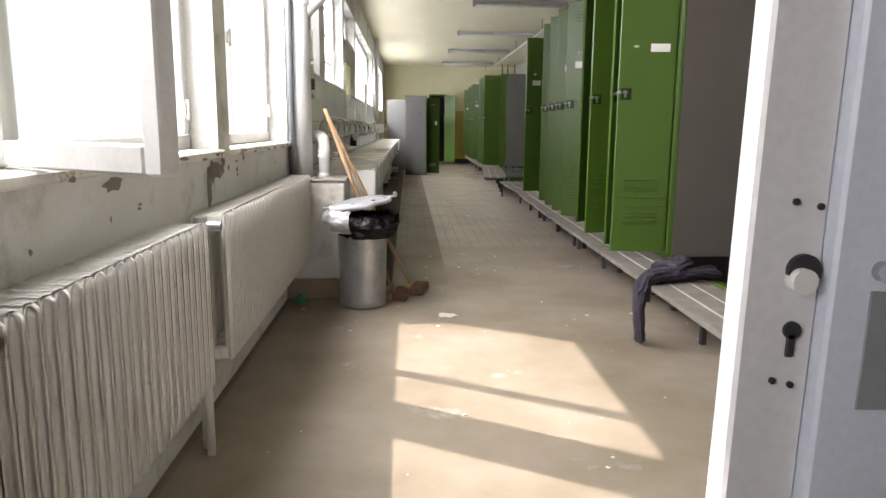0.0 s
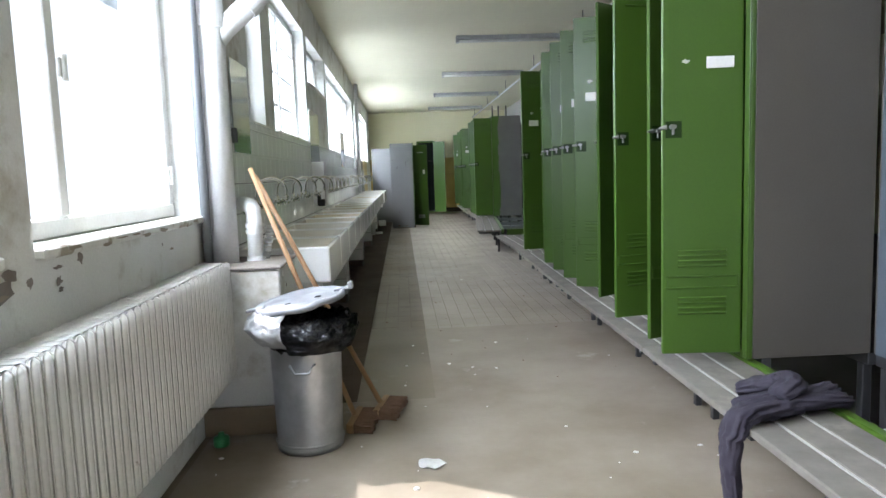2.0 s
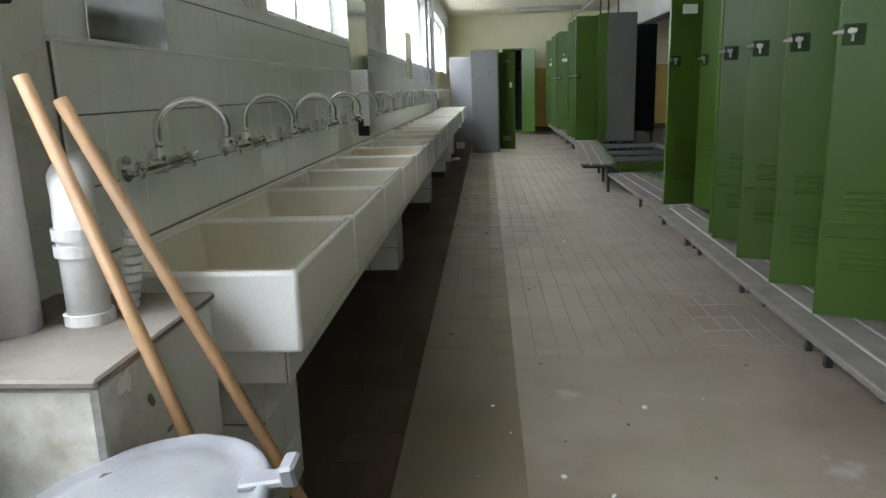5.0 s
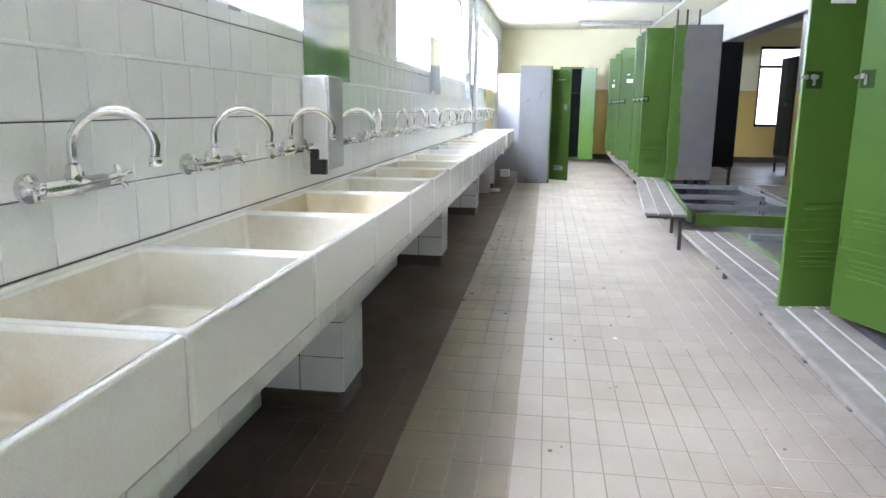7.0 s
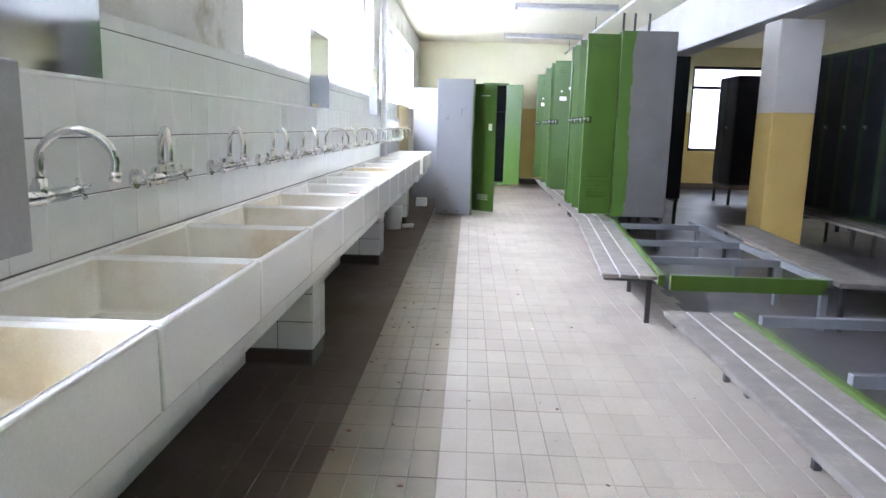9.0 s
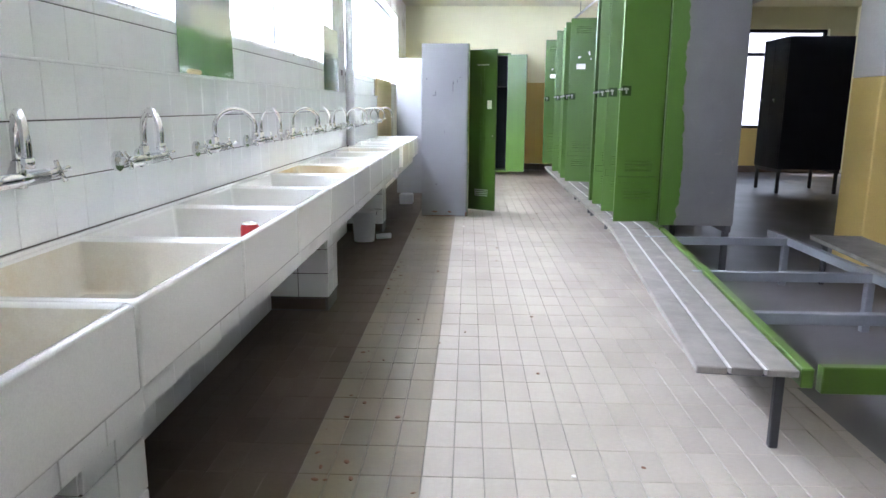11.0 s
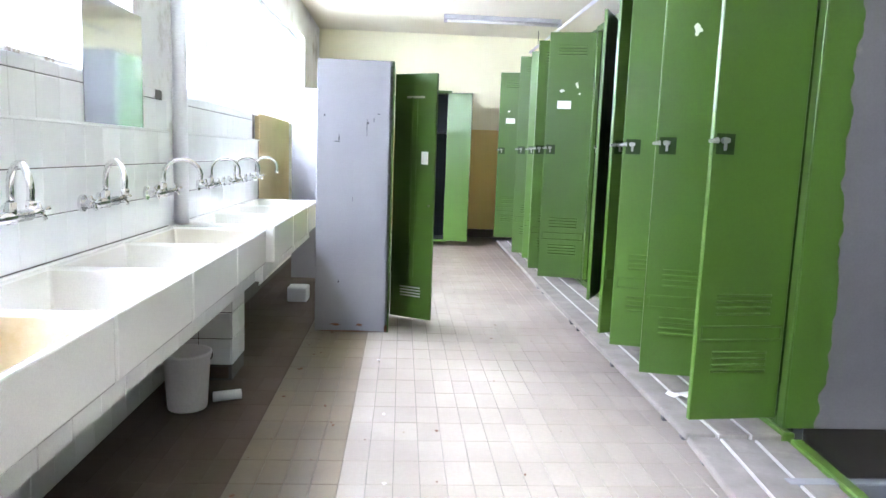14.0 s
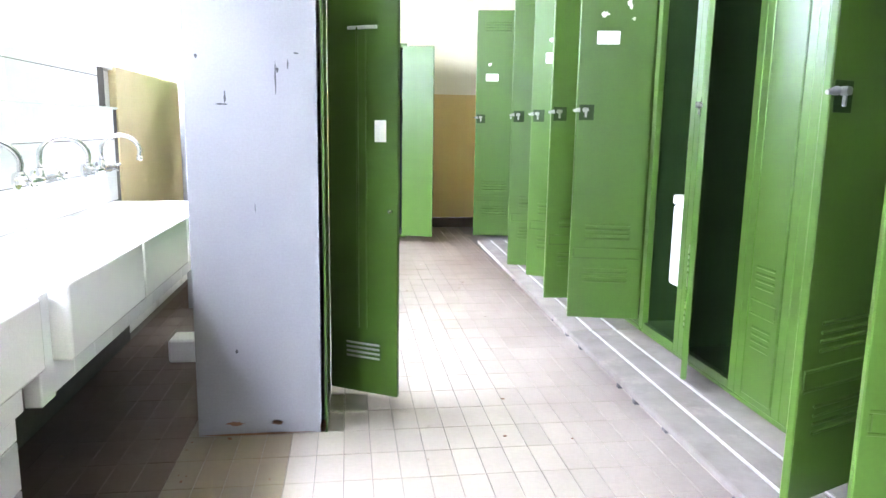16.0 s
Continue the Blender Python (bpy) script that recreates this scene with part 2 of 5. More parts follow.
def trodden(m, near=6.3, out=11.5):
    """Dust and pale dried stains that thin out with the way from the entrance, over tiles and joints alike; the far
    end's shade is mixed in as brown.
    """
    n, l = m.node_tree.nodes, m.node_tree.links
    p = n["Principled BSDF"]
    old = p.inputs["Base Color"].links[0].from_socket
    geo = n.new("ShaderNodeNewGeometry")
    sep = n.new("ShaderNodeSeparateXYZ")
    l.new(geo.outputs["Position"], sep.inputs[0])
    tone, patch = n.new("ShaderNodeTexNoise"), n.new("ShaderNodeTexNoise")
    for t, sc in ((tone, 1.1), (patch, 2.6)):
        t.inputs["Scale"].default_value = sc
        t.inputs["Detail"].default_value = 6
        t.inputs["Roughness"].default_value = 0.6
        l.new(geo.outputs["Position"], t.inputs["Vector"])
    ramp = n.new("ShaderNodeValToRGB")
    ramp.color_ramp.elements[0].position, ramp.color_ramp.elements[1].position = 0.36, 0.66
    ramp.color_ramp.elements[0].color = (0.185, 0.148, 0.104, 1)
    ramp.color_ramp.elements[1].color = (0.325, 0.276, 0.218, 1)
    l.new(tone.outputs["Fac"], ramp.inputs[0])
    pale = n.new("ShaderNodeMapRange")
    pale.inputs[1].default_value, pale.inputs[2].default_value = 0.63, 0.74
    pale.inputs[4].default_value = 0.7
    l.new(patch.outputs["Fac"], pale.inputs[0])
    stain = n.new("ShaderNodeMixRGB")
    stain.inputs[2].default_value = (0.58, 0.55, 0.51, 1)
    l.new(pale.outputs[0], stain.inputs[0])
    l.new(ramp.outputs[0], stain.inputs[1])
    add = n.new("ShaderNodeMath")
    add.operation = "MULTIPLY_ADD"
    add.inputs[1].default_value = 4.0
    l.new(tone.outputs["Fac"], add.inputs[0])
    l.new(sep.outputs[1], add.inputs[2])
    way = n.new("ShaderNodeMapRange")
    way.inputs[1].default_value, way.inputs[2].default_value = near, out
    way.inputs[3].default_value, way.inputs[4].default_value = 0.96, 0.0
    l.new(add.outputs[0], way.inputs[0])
    # the shade of the far end, painted into the floor as brown
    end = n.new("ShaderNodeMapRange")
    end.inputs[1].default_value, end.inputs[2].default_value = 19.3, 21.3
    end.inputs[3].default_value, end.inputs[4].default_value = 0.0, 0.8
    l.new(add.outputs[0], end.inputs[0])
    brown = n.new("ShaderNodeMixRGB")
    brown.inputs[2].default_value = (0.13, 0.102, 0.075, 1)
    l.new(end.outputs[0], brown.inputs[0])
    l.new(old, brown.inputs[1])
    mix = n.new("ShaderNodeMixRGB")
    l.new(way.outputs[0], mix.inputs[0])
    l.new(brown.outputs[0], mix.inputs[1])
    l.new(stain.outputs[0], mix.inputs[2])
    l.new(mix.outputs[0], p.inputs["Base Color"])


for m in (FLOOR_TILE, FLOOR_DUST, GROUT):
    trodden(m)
trodden(FLOOR_TILE_HALF_SHADE, 5.0, 8.0)


def glass(name, frosted=0.0):
    m = bpy.data.materials.new(name)
    m.use_nodes = True
    n, l = m.node_tree.nodes, m.node_tree.links
    out = n["Material Output"]
    n.remove(n["Principled BSDF"])
    tr = n.new("ShaderNodeBsdfTransparent")
    tr.inputs[0].default_value = (0.95, 0.97, 0.96, 1)
    gl = n.new("ShaderNodeBsdfGlossy")
    gl.inputs["Roughness"].default_value = 0.03
    lw = n.new("ShaderNodeLayerWeight")
    lw.inputs[0].default_value = 0.5
    pw = n.new("ShaderNodeMath")
    pw.operation = "POWER"
    pw.inputs[1].default_value = 4.5
    l.new(lw.outputs["Facing"], pw.inputs[0])
    fr = n.new("ShaderNodeMapRange")
    fr.inputs[3].default_value, fr.inputs[4].default_value = 0.04, 0.8
    l.new(pw.outputs[0], fr.inputs[0])
    mx = n.new("ShaderNodeMixShader")
    l.new(fr.outputs[0], mx.inputs[0])
    l.new(tr.outputs[0], mx.inputs[1])
    l.new(gl.outputs[0], mx.inputs[2])
    if frosted:
        di = n.new("ShaderNodeBsdfTranslucent")
        di.inputs[0].default_value = (0.9, 0.92, 0.92, 1)
        m2 = n.new("ShaderNodeMixShader")
        m2.inputs[0].default_value = frosted
        l.new(mx.outputs[0], m2.inputs[1])
        l.new(di.outputs[0], m2.inputs[2])
        mx = m2
    l.new(mx.outputs[0], out.inputs[0])
    return m


GLASS = glass("clear_glass")
FROSTED = glass("frosted_glass", frosted=1.0)
MIRROR = material("mirror_silver", (0.80, 0.83, 0.82), 0.03, metal=1.0, other=(0.74, 0.77, 0.76), scale=5, bump=0.0)


# ---- building helpers ----
def box(bm, x0, x1, y0, y1, z0, z1, bevel=0.0, seg=1):
    r = bmesh.ops.create_cube(bm, size=1.0)
    vs = r["verts"]
    for v in vs:
        v.co = ((x0 + x1) / 2 + v.co.x * (x1 - x0), (y0 + y1) / 2 + v.co.y * (y1 - y0), (z0 + z1) / 2 + v.co.z * (z1 - z0))
    if bevel:
        es = {e for v in vs for e in v.link_edges}
        bmesh.ops.bevel(bm, geom=list(es), offset=bevel, segments=seg, affect="EDGES", profile=0.6)


def rod(bm, a, b, r, n=12, r2=None):
    """A round bar from a to b."""
    a, b = Vector(a), Vector(b)
    d = b - a
    m = Matrix.Translation((a + b) / 2) @ d.to_track_quat("Z", "Y").to_matrix().to_4x4()
    bmesh.ops.create_cone(bm, cap_ends=True, segments=n, radius1=r, radius2=r if r2 is None else r2, depth=d.length, matrix=m)


def sweep(bm, points, r, n=8):
    """A round tube along a line of points."""
    pts = [Vector(p) for p in points]
    rings = []
    up = Vector((0.31, 0.52, 0.8)).normalized()
    for i, p in enumerate(pts):
        t = (pts[min(i + 1, len(pts) - 1)] - pts[max(i - 1, 0)]).normalized()
        u = t.cross(up).normalized()
        w = t.cross(u)
        rr = r[i] if isinstance(r, (list, tuple)) else r
        rings.append([bm.verts.new(p + (u * math.cos(2 * math.pi * k / n) + w * math.sin(2 * math.pi * k / n)) * rr) for k in range(n)])
    for q, s in zip(rings, rings[1:]):
        for k in range(n):
            bm.faces.new((q[k], q[(k + 1) % n], s[(k + 1) % n], s[k]))
    bm.faces.new(rings[0][::-1])
    bm.faces.new(rings[-1])


def lathe(bm, profile, n=28, centre=(0, 0)):
    """A turned shape from (radius, height) pairs."""
    rings = [[bm.verts.new((centre[0] + r * math.cos(2 * math.pi * k / n), centre[1] + r * math.sin(2 * math.pi * k / n), z)) for k in range(n)] for r, z in profile]
    for q, s in zip(rings, rings[1:]):
        for k in range(n):
            bm.faces.new((q[k], q[(k + 1) % n], s[(k + 1) % n], s[k]))
    return rings


def mesh_object(name, bm, mat, smooth=False):
    bmesh.ops.recalc_face_normals(bm, faces=bm.faces)
    me = bpy.data.meshes.new(name)
    bm.to_mesh(me)
    bm.free()
    me.materials.append(mat)
    if smooth:
        for p in me.polygons:
            p.use_smooth = True
    return new(name, me)


def part(name, bm, mat, parent, label="", smooth=False):
    ob = mesh_object(name, bm, mat, smooth)
    ob.parent = parent
    return tagged(ob, label)


def boxes(*items):
    """A bmesh of boxes; each item is x0, x1, y0, y1, z0, z1 and perhaps a bevel."""
    bm = bmesh.new()
    for it in items:
        box(bm, *it)
    return bm


def structure(name, bm, mat, label, category, smooth=False):
    return tagged(mesh_object(name, bm, mat, smooth), label, category, "", "structure")


def thing(name, m, label, category, group=""):
    ob = new(name)
    ob.empty_display_size = 0.1
    ob.matrix_world = m
    return tagged(ob, label, category, group)


def plain_thing(name, bm, mat, label, category, group="", smooth=False):
    return tagged(mesh_object(name, bm, mat, smooth), label, category, group)


# ---- the room ----
CEIL = 2.95
END = 22.1

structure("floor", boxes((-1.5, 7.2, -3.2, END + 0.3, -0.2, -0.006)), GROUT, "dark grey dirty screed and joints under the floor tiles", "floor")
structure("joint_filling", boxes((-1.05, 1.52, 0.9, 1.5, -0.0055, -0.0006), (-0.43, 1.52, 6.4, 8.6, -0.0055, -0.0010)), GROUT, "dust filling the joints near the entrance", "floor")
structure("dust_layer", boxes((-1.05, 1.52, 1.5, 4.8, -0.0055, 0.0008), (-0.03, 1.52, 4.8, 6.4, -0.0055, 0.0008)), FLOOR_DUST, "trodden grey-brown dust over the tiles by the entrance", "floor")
# strips that carry the painted half shade and shade of the sinks
structure("dust_strip", boxes((-0.43, -0.03, 4.8, 6.4, -0.0055, 0.0008)), FLOOR_TILE_HALF_SHADE, "dust over the tiles with the first basins' half shade painted tan", "floor")
structure("dark_joints", boxes((-1.03, -0.43, 4.8, END, -0.0055, -0.002)), BROWN_TILE_SINK_SHADE, "joints under the sinks, their shade painted dark brown", "floor")
# the dimness of the second aisle is put into this floor's colour
structure("floor_2", boxes((1.52, 7.0, 0.9, END, -0.006, 0.0), (-1.3, 7.0, -3.0, 0.75, -0.006, 0.0)), FLOOR_FAR, "floor of the second aisle, its shade put into the dark grey", "floor")
structure("ceiling", boxes((-1.45, 7.2, -3.2, END + 0.3, CEIL, CEIL + 0.2)), CEILING, "cream painted flat plaster ceiling", "ceiling")

# window wall of the first bay, with its two openings
structure("wall_west_1", boxes(
    (-1.30, -1.08, 0.87, 4.72, 0, 0.955), (-1.30, -1.08, 0.87, 4.72, 2.62, CEIL),
    (-1.30, -1.08, 0.87, 1.0, 0.955, 2.62), (-1.30, -1.08, 2.96, 3.14, 0.955, 2.62), (-1.30, -1.08, 4.58, 4.72, 0.955, 2.62)),
    PLASTER, "white plaster window wall with chipped paint", "wall")
# window wall over the sinks
UPPER = [(5.75, 6.25, 1.49, 2.57), (6.63, 8.42, 1.49, 2.57), (8.62, 10.2, 2.1, 2.57), (10.4, 15.02, 1.49, 2.57), (15.62, 20.6, 1.49, 2.57)]
walls = [(-1.42, -1.07, 4.72, END, 0, 1.47), (-1.42, -1.07, 4.72, END, 2.57, CEIL)]
y = 4.72
for y0, y1, z0, z1 in UPPER:
    walls.append((-1.42, -1.07, y, y0, 1.47, 2.57))
    if z0 > 1.6:
        walls.append((-1.42, -1.07, y0, y1, 1.47, z0))
    y = y1
walls.append((-1.42, -1.07, y, END, 1.47, 2.57))
structure("wall_west_2", boxes(*walls), PLASTER, "white painted window wall above the sinks", "wall")
structure("wall_casing", boxes((-1.07, -1.028, 4.95, 15.33, 0, 1.272), (-1.07, -1.028, 15.62, 17.62, 0, 1.272), (-1.07, -1.04, 4.95, 15.3, 1.272, 1.478), (-1.07, -1.04, 15.62, 17.5, 1.272, 1.478)), TILE_GROUT, "dark joints and bed behind the white wall tiles", "wall")
structure("sill_1", boxes((-1.42, -1.05, 1.0, 2.96, 0.955, 0.985, 0.006), (-1.42, -1.05, 3.14, 4.58, 0.955, 0.985, 0.006)), SILL_PAINT, "white painted window sill with flaking edge", "window sill")
structure("sill_2", boxes(*[(-1.42, -1.045, a, b, c - 0.012, c + 0.008, 0.004) for a, b, c, d in UPPER]), SILL_PAINT, "white narrow sill above the tiles", "window sill")
structure("wall_north", boxes((-1.42, 4.7, END, END + 0.25, 1.6, CEIL), (6.55, 7.2, END, END + 0.25, 1.6, CEIL), (4.7, 6.55, END, END + 0.25, 2.57, CEIL)), CREAM, "cream painted end wall above the dado", "wall")
structure("wall_north_dado", boxes((-1.42, 4.7, END - 0.003, END + 0.25, 0.12, 1.6), (6.55, 7.2, END - 0.003, END + 0.25, 0.12, 1.6), (4.7, 6.55, END - 0.003, END + 0.25, 0.12, 0.8)), OCHRE, "ochre yellow gloss painted dado", "wall")
structure("baseboard", boxes((-1.07, 7.0, END - 0.02, END - 0.003, 0, 0.12, 0.004)), BROWN_TILE_SINK_SHADE, "dark brown tile skirting", "skirting")
structure("wall_east", boxes((7.0, 7.2, -3.0, END, 0, CEIL)), CREAM, "cream painted side wall", "wall")
structure("wall_south", boxes((-1.42, -0.98, 0.72, 0.87, 0, CEIL), (1.0, 7.0, 0.72, 0.87, 0, CEIL), (-0.98, 1.0, 0.72, 0.87, 2.08, CEIL)), PLASTER, "white plaster wall around the doorway", "wall")
# unseen lobby wall; its opening is added to let lamp light through
structure("wall_lobby", boxes((-1.42, -1.22, -3.0, -1.1, 0, CEIL), (-1.42, -1.22, 0.1, 0.72, 0, CEIL), (-1.42, -1.22, -1.1, 0.1, 0, 0.9), (-1.42, -1.22, -1.1, 0.1, 2.2, CEIL), (-1.42, 7.0, -3.2, -3.0, 0, CEIL)), PLASTER, "unseen white plaster lobby wall with an opening added for light", "wall")
structure("beam", boxes((2.95, 3.25, 0.87, END, 2.3, CEIL, 0.01)), BEAM, "white painted concrete ceiling beam", "beam")
structure("ground", boxes((-60, -1.5, -40, 60, -1.2, -1.0)), FLOOR_FAR, "pale yard ground outside the windows", "ground")

pillar = thing("pillar", pose(3.06, 14.1, 0), "square concrete pillar, white above and ochre below", "pillar")
part("lower_shaft", boxes((0, 0.42, 0, 0.4, 0, 1.4, 0.008)), OCHRE, pillar, "ochre painted lower shaft")
part("upper_shaft", boxes((0, 0.42, 0, 0.4, 1.4, 2.3, 0.008)), BEAM, pillar, "white painted upper shaft")


def window(name, x, y0, y1, z0, z1, bars, cross, pane, label, fr=0.055):
    """A fixed window in a wall along y: frame, mullions, glazing bars and panes."""
    w = thing(name, pose(x, 0, 0), label, "window")
    w["kind"] = "structure"
    part("window_frame", boxes((-0.03, 0.03, y0, y1, z0, z0 + fr, 0.006), (-0.03, 0.03, y0, y1, z1 - fr, z1, 0.006), (-0.03, 0.03, y0, y0 + fr, z0 + fr, z1 - fr, 0.006), (-0.03, 0.03, y1 - fr, y1, z0 + fr, z1 - fr, 0.006)), FRAME_PAINT, w)
    edges = [y0 + fr] + [v for b in bars for v in (b - fr / 2, b + fr / 2)] + [y1 - fr]
    for b in bars:
        part("mullion", boxes((-0.03, 0.03, b - fr / 2, b + fr / 2, z0 + fr, z1 - fr, 0.006)), FRAME_PAINT, w)
    for a, c in zip(edges[::2], edges[1::2]):
        for i in range(cross):
            zz = z0 + (z1 - z0) * (i + 1) / (cross + 1)
            part("glazing_bar", boxes((-0.012, 0.012, a, c, zz - 0.012, zz + 0.012, 0.003)), FRAME_PAINT, w)
        p = part("pane", boxes((-0.003, 0.003, a, c, z0 + fr, z1 - fr)), pane, w)
        p.visible_shadow = False
    return w


window("window_1", -1.22, 1.0, 2.96, 0.985, 2.62, [1.62], 0, GLASS, "white painted timber window with clear glass", 0.06)
window("window_2", -1.22, 3.14, 4.58, 0.985, 2.62, [3.556], 0, GLASS, "white painted two-part timber window with clear glass", 0.06)
window("window_3", -1.2, 5.75, 6.25, 1.497, 2.57, [], 3, FROSTED, "narrow white steel window with frosted glass")
window("window_4", -1.2, 6.63, 8.42, 1.497, 2.57, [7.5], 3, FROSTED, "white steel window with small frosted panes")
window("window_5", -1.2, 8.62, 10.2, 2.1, 2.57, [9.4], 0, FROSTED, "low upper window with frosted glass")
window("window_6", -1.2, 10.4, 15.02, 1.497, 2.57, [11.55, 12.5, 13.56, 14.3], 0, FROSTED, "long white steel window band with frosted glass")
window("window_7", -1.2, 15.62, 20.6, 1.497, 2.57, [16.6, 17.5, 18.5, 19.5], 0, FROSTED, "long white steel window band at the far end")
far = thing("window_8", pose(0, 0, 0), "bright window in the end wall of the second aisle", "window")
far["kind"] = "structure"
part("window_frame", boxes((4.7, 6.55, END + 0.08, END + 0.14, 0.8, 0.86), (4.7, 6.55, END + 0.08, END + 0.14, 2.51, 2.57), (4.7, 4.76, END + 0.08, END + 0.14, 0.86, 2.51), (6.49, 6.55, END + 0.08, END + 0.14, 0.86, 2.51), (4.76, 6.49, END + 0.08, END + 0.14, 2.1, 2.16), (5.75, 5.81, END + 0.08, END + 0.14, 0.86, 2.1)), SHADED_STEEL, far)
for a in ((4.76, 5.75, 0.86, 2.1), (5.81, 6.49, 0.86, 2.1), (4.76, 6.49, 2.16, 2.51)):
    p = part("pane", boxes((a[0], a[1], END + 0.105, END + 0.111, a[2], a[3])), GLASS, far)
    p.visible_shadow = False

DOWN = (0.8, 0, -0.6)
STEEP = (0.56, 0, -0.83)
window_light("sky_light_window_1", -1.72, 1.0, 2.96, 1.9, 2.9, 95, DOWN)
window_light("sky_light_window_2", -1.72, 3.14, 4.58, 1.9, 2.9, 85, DOWN)
window_light("sky_light_window_4", -2.98, 5.75, 8.42, 3.6, 5.4, 215, STEEP)
window_light("sky_light_window_6", -2.98, 10.4, 15.02, 3.6, 5.4, 430, STEEP)
window_light("sky_light_window_7", -2.98, 15.62, 20.6, 3.6, 5.4, 660, STEEP)
# light scattered by the frosted panes
window_light("pane_light_window_4", -1.85, 5.75, 8.42, 2.1, 3.2, 66, DOWN)
window_light("pane_light_window_6", -1.85, 10.4, 15.02, 2.1, 3.2, 72, DOWN)
window_light("pane_light_window_7", -1.85, 15.62, 20.6, 2.1, 3.2, 150, DOWN)
# lamp added to brighten the door leaf; no window is known here
window_light("added_light_lobby", -1.5, -1.1, 0.1, 0.9, 2.2, 14, (1, 0, 0))
north = window_light("sky_light_window_8", 5.27, END - 0.5, END + 1.4, 0.9, 2.6, 1.2, (1, 0, 0))
north.matrix_world = look((5.62, END + 0.8, 2.2), (5.62, END - 0.2, 1.6))
glow = bpy.data.materials.new("bright_haze")
glow.use_nodes = True
gn = glow.node_tree.nodes
gn.remove(gn["Principled BSDF"])
em = gn.new("ShaderNodeEmission")
em.inputs[0].default_value = (0.93, 0.97, 1.0, 1)
em.inputs[1].default_value = 1.0
glow.node_tree.links.new(em.outputs[0], gn["Material Output"].inputs[0])
structure("backdrop", boxes((-7.1, -7.0, -20, 60, -1.0, 5.4)), glow, "bright overexposed daylight outside the windows", "backdrop")
structure("backdrop_2", boxes((-2, 14, END + 6, END + 6.1, -1.0, 6)), glow, "bright overexposed daylight outside the end window", "backdrop")
# unseen slab, added to block the sun for the windows above the sinks
structure("added_sun_screen", boxes((-13.5, -13, 12.0, 45, -1, 25)), BEAM, "unseen slab added to keep the sun off the long windows", "building")


# ---- sinks ----
def sink(y0, width, x0=-1.035, x1=-0.54, top=0.787, low=0.6, inside=None):
    s = thing("trough_sink", pose(0, y0, 0), "white glazed fireclay wash basin with yellowed inside", "sink", "row of wash basins")
    bm = bmesh.new()
    box(bm, x0, x1, 0.003, width - 0.003, low, top)
    bm.faces.ensure_lookup_table()
    face = max(bm.faces, key=lambda f: f.calc_center_median().z)
    bmesh.ops.inset_region(bm, faces=[face], thickness=0.03)
    r = bmesh.ops.extrude_face_region(bm, geom=[face])
    vs = [g for g in r["geom"] if isinstance(g, bmesh.types.BMVert)]
    bmesh.ops.delete(bm, geom=[face], context="FACES_ONLY")
    cx, cy = (x0 + x1) / 2, width / 2
    for v in vs:
        v.co.z -= 0.155
        v.co.x = cx + (v.co.x - cx) * 0.9
        v.co.y = cy + (v.co.y - cy) * 0.9
    bmesh.ops.recalc_face_normals(bm, faces=bm.faces)
    bmesh.ops.bevel(bm, geom=list(bm.edges), offset=0.011, segments=3, affect="EDGES", profile=0.5)
    ob = part("basin", bm, CERAMIC, s)
    for p in ob.data.polygons:
        p.use_smooth = p.area < 0.012
    ob.data.materials.append(inside or CERAMIC_IN)
    for p in ob.data.polygons:
        c = p.center
        if x0 + 0.03 < c.x < x1 - 0.03 and 0.03 < c.y < width - 0.03 and c.z > low + 0.02:
            p.material_index = 1
    bm = bmesh.new()
    lathe(bm, [(0.035, 0.634), (0.033, 0.638), (0.024, 0.638), (0.02, 0.633), (0.002, 0.633)], 18, (cx, cy))
    part("drain", bm, CHROME, s, "chrome drain ring", smooth=True)
    return s


def tap(y, turn, x=-1.022, z=0.985):
    """A wall tap with two cross handles and a swan neck that can swing."""
    s = thing("wall_tap", pose(x, y, z), "chrome wall tap with swan neck and two handles", "tap", "row of taps")
    for dy in (-0.075, 0.075):
        bm = bmesh.new()
        rod(bm, (0, dy, 0), (0.012, dy, 0), 0.032, 18)
        rod(bm, (0.012, dy, 0), (0.05, dy, 0), 0.014, 12)
        part("rosette", bm, CHROME, s, smooth=False)
    bm = bmesh.new()
    rod(bm, (0.06, -0.1, 0), (0.06, 0.1, 0), 0.018, 14)
    rod(bm, (0.06, 0, -0.02), (0.06, 0, 0.045), 0.016, 14)
    part("body", bm, CHROME, s, smooth=True)
    for dy in (-1, 1):
        bm = bmesh.new()
        rod(bm, (0.06, dy * 0.1, 0), (0.075, dy * 0.135, 0.008), 0.012, 10)
        for k in range(4):
            a = k * math.pi / 2 + 0.4
            rod(bm, (0.075, dy * 0.14, 0.008), (0.075 + 0.028 * math.cos(a), dy * 0.147, 0.008 + 0.028 * math.sin(a)), 0.0065, 8)
        part("handle", bm, CHROME, s, smooth=True)
    pts = [(0, 0, 0.03), (0, 0, 0.07)]
    for k in range(13):
        a = math.pi - k * math.pi * 1.08 / 12
        pts.append((0.085 + 0.085 * math.cos(a), 0, 0.085 + 0.075 * math.sin(a)))
    pts.append((0.168, 0, 0.055))
    bm = bmesh.new()
    sweep(bm, pts, 0.0105, 10)
    rod(bm, (0.169, 0, 0.062), (0.167, 0, 0.04), 0.014, 12)
    bmesh.ops.transform(bm, matrix=Matrix.Translation((0.06, 0, 0)) @ Matrix.Rotation(radians(turn), 4, "Z"), verts=bm.verts)
    part("spout", bm, CHROME, s, "curved swan neck spout", smooth=True)
    return s


